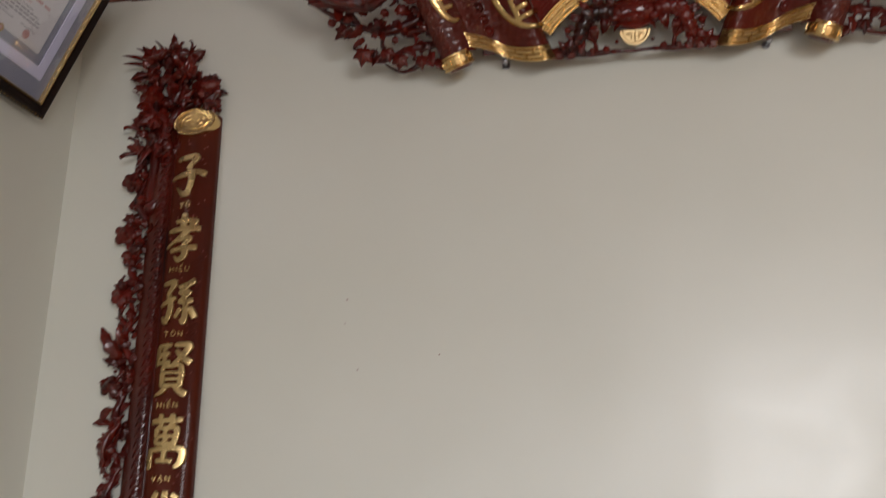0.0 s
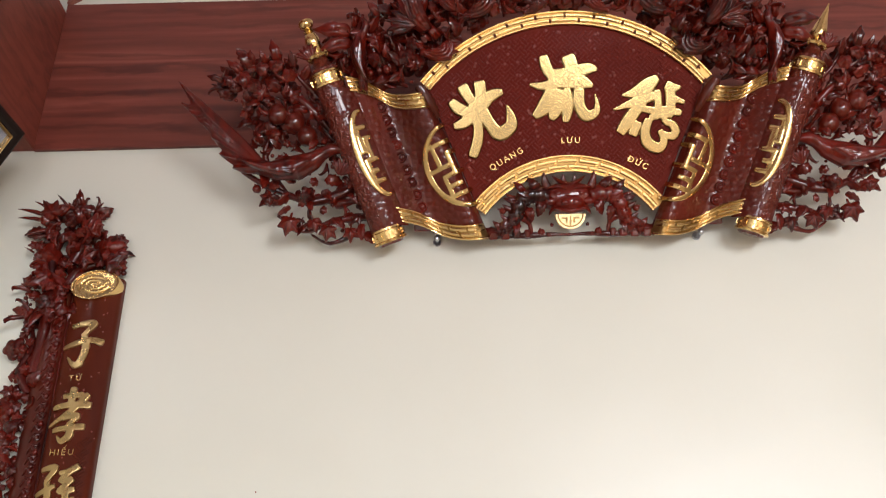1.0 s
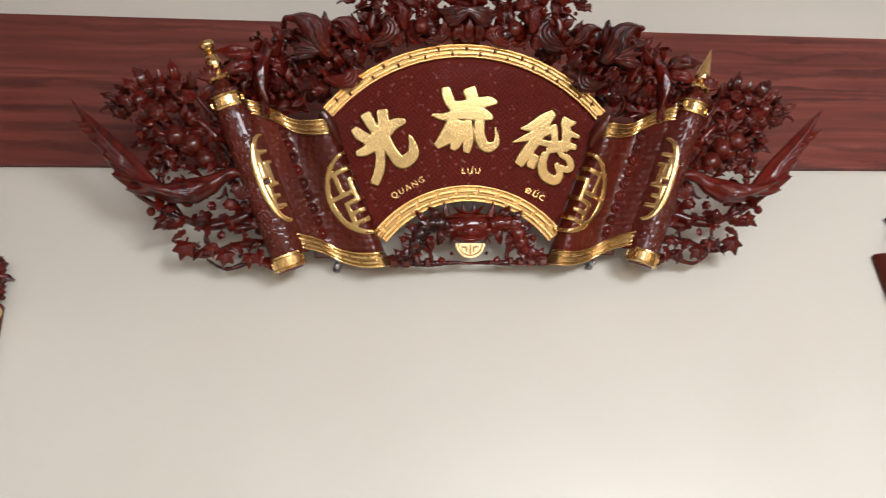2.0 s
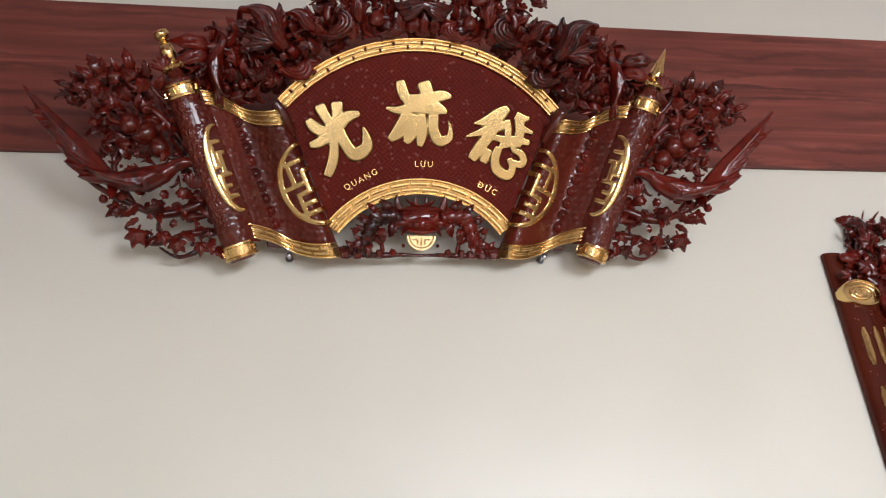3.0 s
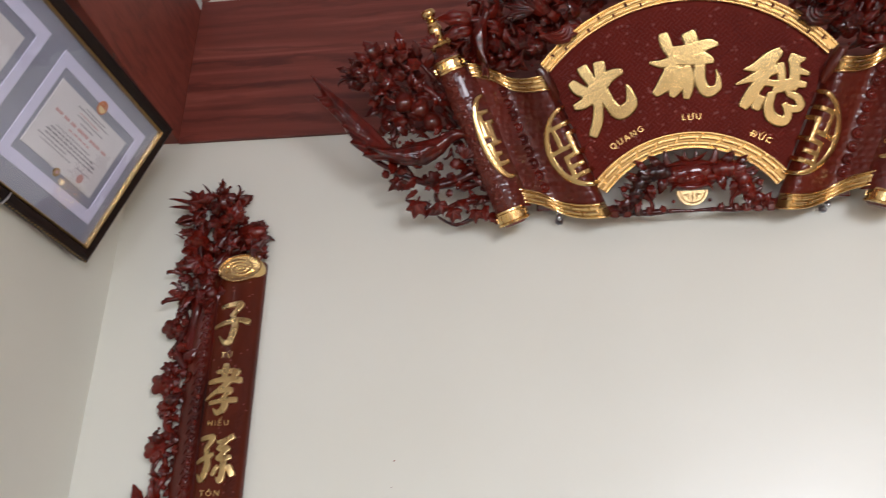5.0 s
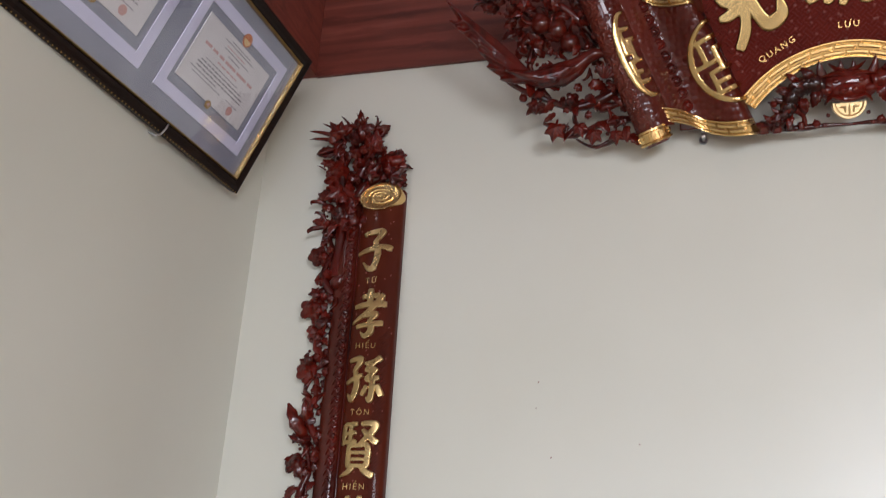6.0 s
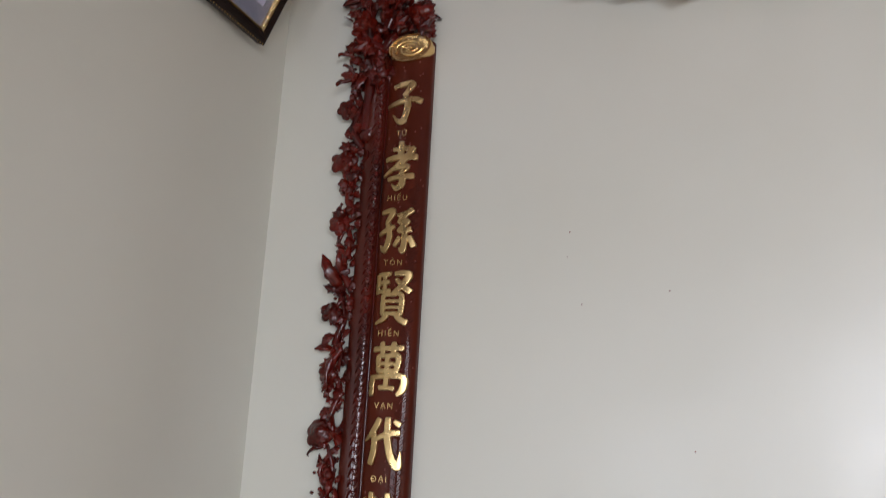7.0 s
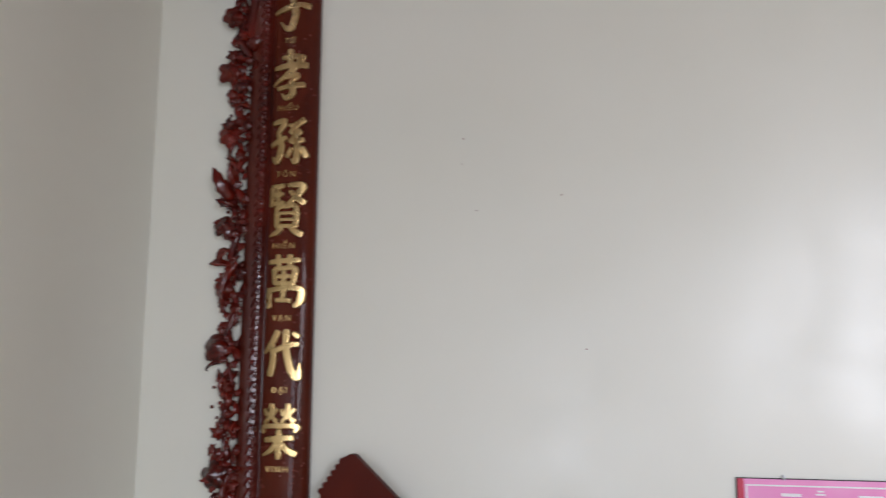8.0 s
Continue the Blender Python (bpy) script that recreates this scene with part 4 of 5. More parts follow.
for bar in ([(-0.026, 0.050, 0.006), (-0.012, 0.050, 0.006), (-0.012, 0.036, 0.006)], [(0.026, 0.050, 0.006), (0.012, 0.050, 0.006), (0.012, 0.036, 0.006)], [(0, 0.056, 0.006), (0, 0.026, 0.006)]):
    ribbon(bm, bar, 0.003, lambda x, z: 0.036, 2)
part("half_coin", bm, GOLD_PALE, plaque, "pale gilded half coin", 40)
for flip in (1, -1):
    bm = bmesh.new()
    line = catmull([(0.07, -0.012, 0.118), (0.112, -0.020, 0.124), (0.148, -0.022, 0.104), (0.166, -0.022, 0.062), (0.184, -0.016, 0.026), (0.222, -0.008, 0.012), (0.262, 0.0, 0.010)], 5)
    tube(bm, [(flip * x, y, z) for x, y, z in line], [(0.031 - 0.014 * k / (len(line) - 1)) * (1.12 if k % 3 == 0 else 0.92) for k in range(len(line))], 12)
    knob = random.Random(50)
    for k in range(46):
        x, y, z = line[knob.randrange(2, len(line) - 3)]
        blob(bm, Matrix.Translation((flip * (x + knob.uniform(-0.018, 0.018)), y - knob.uniform(0.012, 0.022), z + knob.uniform(-0.018, 0.018))) @ Matrix.Diagonal((0.006, 0.006, 0.007, 1)), 1)
    for k in range(9):
        x, y, z = line[3 + 2 * k]
        blob(bm, Matrix.Translation((flip * (x + 0.004 * (k % 3 - 1)), y - 0.018, z)) @ Matrix.Diagonal((0.0065, 0.006, 0.0065, 1)), 1)
    bmesh.ops.recalc_face_normals(bm, faces=bm.faces)
    part("limb", bm, LACQUER, plaque, "bent carved limb", 60)
    for x, z, w in ((0.236, -0.004, 0.014), (0.200, -0.004, 0.014), (0.164, -0.002, 0.012), (0.132, 0.000, 0.009)):
        bm = bmesh.new()
        add_box(bm, flip * x - w, flip * x + w, -0.03, 0.004, z - 0.008, z + 0.018, 0.006)
        part("toe", bm, LACQUER, plaque)
    for x, z, s, turn in ((0.064, 0.140, 0.05, 18), (0.092, 0.134, 0.05, 42), (0.122, 0.128, 0.05, 55), (0.150, 0.108, 0.046, 70), (0.168, 0.076, 0.040, 66), (0.184, 0.046, 0.034, 60), (0.012, 0.150, 0.034, 12)):
        part("fin", SPIKE, None, plaque, "", place=set_in(x, -0.018, z, s * 1.1, turn, 0, 0, flip) @ Matrix.Diagonal((2.6, 1.4, 1, 1)))
    for x, z, s, turn in ((0.110, 0.118, 0.055, 75), (0.150, 0.075, 0.05, 110), (0.080, 0.105, 0.05, 140), (0.140, 0.130, 0.045, 30), (0.185, 0.035, 0.04, 80), (0.125, 0.085, 0.045, 170), (0.165, 0.040, 0.04, 190), (0.10, 0.140, 0.045, 20), (0.16, 0.10, 0.045, 60), (0.215, 0.020, 0.035, 30)):
        part("leaf", LEAVES[int(turn) % 6], None, plaque, place=set_in(x, -0.030, z, s, turn, 10, 0, flip))
    branch(plaque, [(0.25, 0, 0.004), (0.15, -0.008, -0.001), (0.06, -0.010, 0.001), (0.0, -0.008, -0.001)], 0.013, flip, 4)
    branch(plaque, [(0.150, -0.012, 0.058), (0.126, -0.012, 0.040), (0.118, -0.012, 0.004)], 0.013, flip, 5)
    branch(plaque, [(0.165, -0.012, 0.085), (0.195, -0.010, 0.078), (0.222, -0.008, 0.084)], 0.006, flip, 6)
    for x, z, s in ((0.206, 0.076, 0.022), (0.088, 0.008, 0.024), (0.066, 0.0, 0.014), (0.055, 0.030, 0.012)):
        part("berry", BERRY, None, plaque, place=set_in(x, -0.016, z, s, 20, 0, 0, flip))

# Birds, fruit, leaves and twigs carved round the scroll, the same on both halves.
WING = [(1.06, 0.48), (1.0, 0.54), (0.93, 0.555), (0.84, 0.55), (0.78, 0.50), (0.70, 0.25), (0.61, 0.02), (0.68, 0.01), (0.77, 0.035), (0.88, 0.10), (0.92, 0.16), (0.96, 0.25), (0.96, 0.36), (1.02, 0.42)]
CREST = [(0.73, 0.60), (0.66, 0.65), (0.58, 0.685), (0.50, 0.70), (0.44, 0.71), (0.36, 0.72), (0.30, 0.755), (0.22, 0.79), (0.12, 0.82), (0.0, 0.84), (0.0, 0.66), (0.22, 0.62), (0.36, 0.55), (0.44, 0.455), (0.56, 0.455), (0.69, 0.49), (0.73, 0.56)]
SPRAY = [(0.21, 0.80), (0.36, 0.80), (0.37, 0.86), (0.30, 0.92), (0.22, 0.90)]
def over_fan(x, z):
    return math.hypot(x, z - TOP_Z) > TOP_R + 0.012 and not (x > 0.64 and z < 0.50)


for flip in (-1, 1):
    for n, (points, thick) in enumerate((
        ([(0.66, 0, 0.16), (0.78, -0.02, 0.12), (0.88, -0.01, 0.15), (1.0, -0.01, 0.22), (1.05, 0, 0.33)], 0.017),
        ([(0.62, 0, 0.07), (0.72, -0.02, 0.06), (0.82, -0.01, 0.03), (0.90, 0, 0.08)], 0.014),
        ([(0.70, 0, 0.30), (0.80, -0.02, 0.42), (0.88, -0.01, 0.47), (0.96, 0, 0.55)], 0.015),
        ([(0.74, 0, 0.42), (0.82, -0.02, 0.50), (0.85, -0.01, 0.57)], 0.011),
        ([(0.88, 0, 0.15), (0.93, -0.02, 0.26), (0.90, -0.01, 0.38), (0.96, 0, 0.45)], 0.012),
        ([(0.66, 0, 0.02), (0.74, -0.01, -0.01), (0.80, 0, 0.02)], 0.009),
        ([(0.76, 0, 0.58), (0.66, -0.02, 0.63), (0.55, -0.01, 0.62), (0.44, -0.02, 0.66), (0.30, -0.01, 0.74)], 0.017),
        ([(0.60, 0, 0.50), (0.64, -0.02, 0.60), (0.62, -0.01, 0.69)], 0.013),
        ([(0.46, 0, 0.52), (0.52, -0.02, 0.60), (0.48, -0.01, 0.72)], 0.013),
        ([(0.26, 0, 0.68), (0.30, -0.02, 0.74), (0.28, -0.02, 0.80), (0.29, -0.01, 0.88)], 0.017),
        ([(0.20, 0, 0.70), (0.22, -0.02, 0.76), (0.26, -0.02, 0.80)], 0.013),
        ([(0.28, -0.02, 0.81), (0.34, -0.03, 0.83), (0.405, -0.02, 0.80)], 0.008),
        ([(0.28, -0.02, 0.80), (0.32, -0.03, 0.79), (0.355, -0.02, 0.772)], 0.007),
        ([(0.72, 0, 0.11), (0.64, -0.02, 0.12)], 0.018),
    )):
        branch(plaque, points, thick, flip, 100 + n)
    part("bird", BIRD, None, plaque, "carved bird with a long upswept tail plume", place=set_in(0.84, -0.045, 0.225, 0.25, 0, 0, 0, -flip) @ Matrix.Scale(-1, 4, (1, 0, 0)))
    part("bird", SMALL_BIRD, None, plaque, "carved bird with folded wings", place=set_in(0.632, -0.045, 0.570, 0.155, -84, 0, 0, flip))
    for x, z, s, turn in ((0.884, 0.388, 0.066, 10), (0.834, 0.364, 0.064, -15), (0.799, 0.321, 0.064, 25), (0.148, 0.735, 0.052, 5), (0.20, 0.775, 0.036, -20)):
        part("fruit", FRUIT, None, plaque, place=set_in(x, -0.035, z, s, turn, 0, 0, flip))
    for x, z, s, turn in ((0.96, 0.235, 0.07, 80), (0.90, 0.150, 0.08, 130), (0.852, 0.085, 0.10, 165), (0.79, 0.075, 0.07, 195), (0.738, 0.055, 0.085, 170), (0.672, 0.045, 0.07, 178), (0.86, 0.43, 0.07, -60), (0.92, 0.43, 0.07, 30), (0.50, 0.53, 0.07, 40), (0.56, 0.60, 0.07, 80)):
        part("vine_leaf", VINES[int(100 * x) % 4], None, plaque, place=set_in(x, -0.03, z, 0.78 * s, turn, 15, 0, flip))
    for x, z, s, turn in ((0.425, 0.630, 0.155, 27), (0.335, 0.690, 0.09, 40), (0.20, 0.72, 0.08, 0)):
        part("hook_leaf", HOOK, None, plaque, "curled leaf with a blunt rolled tip", place=set_in(x, -0.035, z, s, turn, 5, 0, flip))
    for x, z, s, turn in ((0.452, 0.640, 0.095, 62), (0.70, 0.195, 0.055, -20), (0.775, 0.545, 0.05, 30)):
        part("plume", PLUME, None, plaque, "fluted feather fan", place=set_in(x, -0.055, z, s, turn, 12, 0, flip))
    for x, z, s, turn in ((0.285, 0.715, 0.115, 12), (0.40, 0.585, 0.10, -25), (0.11, 0.71, 0.08, 10)):
        part("acanthus_curl", CURL, None, plaque, "fluted acanthus scroll", place=set_in(x, -0.035, z, s, turn, 0, 0, flip))
    for x, z, s in ((0.307, 0.838, 0.060), (0.271, 0.884, 0.056), (0.245, 0.835, 0.050), (0.335, 0.868, 0.046), (0.285, 0.800, 0.044), (0.37, 0.822, 0.030), (0.195, 0.815, 0.045), (0.93, 0.525, 0.050), (0.985, 0.500, 0.046), (0.955, 0.475, 0.05), (0.885, 0.535, 0.048), (0.845, 0.505, 0.045), (1.03, 0.490, 0.036), (0.488, 0.548, 0.060), (0.47, 0.59, 0.045), (0.585, 0.545, 0.045), (0.90, 0.325, 0.045), (0.80, 0.14, 0.05)):
        part("blossom", FLOWERS[int(1000 * x) % 4], None, plaque, place=set_in(x, -0.045, z, s, 400 * x, -10, 300 * x % 40 - 20, flip))
    for x, z, s, turn in ((0.99, 0.515, 0.050, 38), (0.962, 0.535, 0.055, 20), (0.882, 0.55, 0.055, 4), (0.915, 0.545, 0.035, 24), (1.05, 0.492, 0.04, 60), (0.835, 0.53, 0.04, -10), (0.13, 0.835, 0.05, 40), (0.155, 0.80, 0.05, 70), (0.105, 0.86, 0.055, 25), (0.57, 0.68, 0.045, 30), (0.53, 0.69, 0.045, 60), (0.66, 0.63, 0.09, 75), (0.66, 0.60, 0.08, 95), (0.33, 0.885, 0.04, 60), (0.30, 0.90, 0.045, 20)):
        part("leaf", LEAVES[int(1000 * x) % 6], None, plaque, place=set_in(x, -0.04, z, s, turn, 10, 0, flip) @ Matrix.Diagonal((1.1, 1, 1.2, 1)))
    for x, z, s in ((0.954, 0.162, 0.028), (0.922, 0.127, 0.026), (0.55, 0.515, 0.026), (0.572, 0.512, 0.022), (0.60, 0.505, 0.02), (0.39, 0.812, 0.016), (0.355, 0.845, 0.016), (0.345, 0.785, 0.014), (0.72, 0.33, 0.022), (0.745, 0.30, 0.02)):
        part("berry", BERRY, None, plaque, place=set_in(x, -0.045, z, s, 20, 0, 0, flip))
    thicket(plaque, WING, 0.026, 7, flip, 0.046, None, (0.72, 0.28), (-0.04, 0.005), (0.42, 0.50, 0.68, 0.84))
    thicket(plaque, WING, 0.032, 27, flip, 0.055, lambda x, z: z > 0.30, (0.72, 0.28), (0.0, 0.02), (0.5, 0.55, 0.75, 0.9))
    thicket(plaque, CREST, 0.0235, 8, flip, 0.052, over_fan, (0.2, 0.3), (-0.035, 0.005), (0.40, 0.48, 0.64, 0.86))
    thicket(plaque, CREST, 0.032, 18, flip, 0.075, over_fan, (0.2, 0.3), (0.005, 0.025), (0.5, 0.6, 0.7, 0.98))
    thicket(plaque, SPRAY, 0.022, 19, flip, 0.045, None, (0.29, 0.80), (-0.04, 0.0), (0.35, 0.40, 0.80, 0.88))

part("rose", ROSE, None, plaque, "full carved rose", place=set_in(-0.003, -0.02, 0.868, 0.078, 12))
part("leaf_cup", CUP, None, plaque, "broad fluted leaf cup under the rose", place=set_in(-0.003, -0.035, 0.755, 0.105))
for x, z, s, turn in ((-0.05, 0.92, 0.07, -20), (0.05, 0.92, 0.07, 20), (0.0, 0.94, 0.06, 0)):
    part("leaf", LEAVES[2], None, plaque, place=set_in(x, -0.01, z, s, turn, 5))
for k in range(7):
    part("leaf", LEAVES[k % 6], None, plaque, place=set_in(-0.09 + 0.03 * k, -0.035, 0.700, 0.06, -60 + 20 * k, 14))
bm = bmesh.new()
for x in (-0.48, 0.30):
    add_box(bm, x, x + 0.18, 0.004, 0.045, 0.02, 0.05, 0.004)
    part("rear_batten", bm, LACQUER, plaque)
    bm = bmesh.new()
bm.free()
for x in (-0.25, 0.25):
    bm = bmesh.new()
    tube(bm, [(x, 0.02, 0.52), (x, 0.40, 0.58)], [0.004, 0.004], 6)
    part("hanging_wire", bm, STEEL, plaque)

for x in (0.04, 0.862):
    bm = bmesh.new()
    tube(bm, [(x, 0.0, 2.815), (x, -0.05, 2.812), (x, -0.062, 2.818), (x, -0.066, 2.835)], [0.006, 0.006, 0.006, 0.005], 10)
    lathe(bm, [(0.001, 0), (0.013, 0.0), (0.013, 0.006), (0.001, 0.006)], Matrix.Translation((x, 0, 2.815)) @ Matrix.Rotation(radians(90), 4, "X"), 12)
    blob(bm, Matrix.Translation((x, -0.055, 2.802)) @ Matrix.Diagonal((0.009, 0.009, 0.012, 1)), 2)
    tagged(new("wall_hook", mesh_of("wall_hook", bm, STEEL, 50)), "zinc steel hook in the wall under the plaque", "hook", "hooks under the plaque")
# ---- couplet boards ----
ZI = [
    [(0.16, 0.90, 0.10), (0.45, 0.94, 0.12), (0.72, 0.95, 0.13), (0.50, 0.70, 0.08)],
    [(0.50, 0.72, 0.12), (0.60, 0.42, 0.15), (0.50, 0.08, 0.14), (0.36, 0.06, 0.11), (0.18, 0.22, 0.03)],
    [(0.0, 0.44, 0.08), (0.35, 0.52, 0.12), (0.70, 0.58, 0.12), (0.97, 0.54, 0.15)],
]
XIAO = [
    [(0.28, 0.84, 0.10), (0.52, 0.86, 0.11), (0.74, 0.86, 0.12)],
    [(0.50, 1.0, 0.12), (0.50, 0.82, 0.13), (0.48, 0.66, 0.11)],
    [(0.06, 0.64, 0.11), (0.45, 0.68, 0.12), (0.94, 0.68, 0.14)],
    [(0.86, 0.88, 0.11), (0.55, 0.58, 0.12), (0.02, 0.30, 0.06)],
    [(0.34, 0.44, 0.10), (0.70, 0.48, 0.11), (0.54, 0.34, 0.09)],
    [(0.54, 0.36, 0.12), (0.58, 0.14, 0.14), (0.42, 0.02, 0.12), (0.28, 0.12, 0.03)],
    [(0.16, 0.22, 0.10), (0.50, 0.26, 0.11), (0.88, 0.28, 0.13)],
]
SUN = [
    [(0.06, 0.92, 0.10), (0.40, 0.95, 0.13), (0.24, 0.72, 0.10)],
    [(0.24, 0.72, 0.12), (0.32, 0.40, 0.14), (0.20, 0.08, 0.13), (0.06, 0.20, 0.04)],
    [(0.0, 0.44, 0.09), (0.22, 0.52, 0.11), (0.46, 0.60, 0.10)],
    [(0.92, 0.98, 0.13), (0.74, 0.88, 0.12), (0.52, 0.84, 0.08)],
    [(0.78, 0.88, 0.10), (0.58, 0.70, 0.11), (0.82, 0.72, 0.10), (0.58, 0.50, 0.11), (0.90, 0.54, 0.12)],
    [(0.73, 0.50, 0.12), (0.74, 0.26, 0.13), (0.70, 0.05, 0.12), (0.60, 0.12, 0.03)],
    [(0.60, 0.36, 0.10), (0.48, 0.16, 0.10)],
    [(0.86, 0.38, 0.11), (0.98, 0.16, 0.13)],
]
XIAN = [
    [(0.10, 0.95, 0.10), (0.09, 0.76, 0.11), (0.08, 0.58, 0.10)],
    [(0.10, 0.95, 0.09), (0.46, 0.96, 0.10)],
    [(0.10, 0.78, 0.08), (0.42, 0.80, 0.09)],
    [(0.10, 0.62, 0.09), (0.46, 0.63, 0.10)],
    [(0.28, 0.95, 0.09), (0.28, 0.63, 0.09)],
    [(0.56, 0.96, 0.10), (0.92, 0.96, 0.13), (0.76, 0.74, 0.12), (0.54, 0.60, 0.06)],
    [(0.60, 0.86, 0.08), (0.78, 0.72, 0.12), (0.98, 0.62, 0.13)],
    [(0.26, 0.55, 0.10), (0.26, 0.36, 0.11), (0.26, 0.18, 0.10)],
    [(0.26, 0.55, 0.09), (0.52, 0.56, 0.09), (0.76, 0.55, 0.11), (0.76, 0.18, 0.11)],
    [(0.26, 0.43, 0.07), (0.74, 0.43, 0.07)],
    [(0.26, 0.31, 0.07), (0.74, 0.31, 0.07)],
    [(0.24, 0.19, 0.09), (0.78, 0.19, 0.09)],
    [(0.40, 0.17, 0.10), (0.28, 0.08, 0.11), (0.06, 0.0, 0.04)],
    [(0.62, 0.17, 0.09), (0.76, 0.08, 0.12), (0.92, 0.02, 0.13)],
]
WAN = [
    [(0.10, 0.87, 0.11), (0.50, 0.89, 0.10), (0.90, 0.90, 0.12)],
    [(0.34, 1.0, 0.11), (0.36, 0.78, 0.10)],
    [(0.66, 1.0, 0.12), (0.64, 0.78, 0.10)],
    [(0.24, 0.74, 0.11), (0.26, 0.46, 0.10)],
    [(0.24, 0.74, 0.09), (0.50, 0.75, 0.09), (0.78, 0.74, 0.12), (0.74, 0.46, 0.11)],
    [(0.26, 0.60, 0.08), (0.74, 0.60, 0.08)],
    [(0.24, 0.47, 0.09), (0.76, 0.47, 0.09)],
    [(0.50, 0.74, 0.10), (0.50, 0.40, 0.11), (0.48, 0.12, 0.10)],
    [(0.12, 0.38, 0.12), (0.08, 0.20, 0.13), (0.10, 0.02, 0.11)],
    [(0.12, 0.35, 0.10), (0.50, 0.37, 0.10), (0.92, 0.36, 0.13), (0.92, 0.14, 0.14), (0.78, 0.03, 0.08)],
    [(0.30, 0.16, 0.10), (0.52, 0.16, 0.08), (0.70, 0.14, 0.11)],
]
DAI = [
    [(0.40, 0.98, 0.12), (0.26, 0.76, 0.13), (0.02, 0.54, 0.05)],
    [(0.26, 0.70, 0.12), (0.28, 0.40, 0.14), (0.20, 0.10, 0.14)],
    [(0.34, 0.58, 0.10), (0.60, 0.68, 0.12), (0.92, 0.72, 0.12)],
    [(0.62, 1.0, 0.13), (0.62, 0.62, 0.14), (0.74, 0.24, 0.15), (0.92, 0.06, 0.15), (0.96, 0.36, 0.03)],
    [(0.78, 0.94, 0.09), (0.92, 0.86, 0.12)],
]
RONG = [
    [(0.29, 1.0, 0.11), (0.27, 0.80, 0.11), (0.10, 0.64, 0.06)],
    [(0.10, 0.90, 0.07), (0.16, 0.79, 0.10)],
    [(0.44, 0.91, 0.09), (0.34, 0.80, 0.06)],
    [(0.28, 0.78, 0.08), (0.44, 0.67, 0.11)],
    [(0.72, 1.0, 0.11), (0.70, 0.80, 0.11), (0.56, 0.66, 0.06)],
    [(0.56, 0.90, 0.07), (0.61, 0.79, 0.10)],
    [(0.88, 0.91, 0.09), (0.78, 0.80, 0.06)],
    [(0.72, 0.78, 0.08), (0.88, 0.67, 0.12)],
    [(0.08, 0.60, 0.09), (0.04, 0.47, 0.12)],
    [(0.08, 0.58, 0.09), (0.50, 0.60, 0.10), (0.94, 0.58, 0.12), (0.88, 0.47, 0.06)],
    [(0.14, 0.34, 0.11), (0.50, 0.37, 0.12), (0.86, 0.38, 0.13)],
    [(0.50, 0.52, 0.12), (0.51, 0.26, 0.14), (0.50, 0.0, 0.12)],
    [(0.46, 0.32, 0.11), (0.32, 0.16, 0.11), (0.08, 0.06, 0.05)],
    [(0.54, 0.32, 0.09), (0.72, 0.16, 0.13), (0.93, 0.08, 0.13)],
]
BOARD_MID, BOARD_HALF, BOARD_TOP, BOARD_LOW = 0.0015, 0.0740, 2.70, 0.985


def board_depth(x, z=0.0):
    t = min(abs(x - BOARD_MID) / BOARD_HALF, 1.0)
    return 0.020 + 0.034 * math.sqrt(1 - t * t)


def strip_depth(x, z=0.0):
    t = min(abs(x + 0.112) / 0.038, 1.0)
    return 0.012 + 0.028 * math.sqrt(1 - t * t)


def half_round(flip, low, high, mid, half, depth, n=18):
    bm = bmesh.new()

    def at(a, b):
        x = mid - half * math.cos(math.pi * a)
        return (flip * x, -depth(x), low + (high - low) * b)

    front = [[bm.verts.new(at(i / n, j / 4)) for i in range(n + 1)] for j in range(5)]
    rear = [[bm.verts.new((flip * (mid + s * half), -0.004, low + (high - low) * j / 4)) for s in (-1, 1)] for j in range(5)]
    for j in range(4):
        for i in range(n):
            bm.faces.new((front[j][i], front[j][i + 1], front[j + 1][i + 1], front[j + 1][i]))
        bm.faces.new((rear[j][0], front[j][0], front[j + 1][0], rear[j + 1][0]))
        bm.faces.new((front[j][n], rear[j][1], rear[j + 1][1], front[j + 1][n]))
        bm.faces.new((rear[j][1], rear[j][0], rear[j + 1][0], rear[j + 1][1]))
    bm.faces.new((*front[4], rear[4][1], rear[4][0])), bm.faces.new((*front[0], rear[0][1], rear[0][0]))
    bmesh.ops.recalc_face_normals(bm, faces=bm.faces)
    return bm


small_bead = bmesh.new()
blob(small_bead, Matrix.Diagonal((0.0075, 0.006, 0.0085, 1)), 2)
small_bead = mesh_of("small_bead", small_bead, LACQUER, 60)
SIDE_POLY = [(-0.140, 0.99), (-0.140, 2.62), (-0.200, 2.62), (-0.208, 2.2), (-0.208, 1.6), (-0.215, 0.99)]
HEAD_POLY = [(-0.19, 2.56), (-0.205, 2.72), (-0.19, 2.80), (-0.20, 2.86), (-0.19, 2.93), (-0.13, 2.965), (-0.05, 2.955), (-0.04, 2.89), (0.0, 2.84), (0.05, 2.81), (0.035, 2.75), (-0.06, 2.72), (-0.07, 2.60), (-0.10, 2.56)]


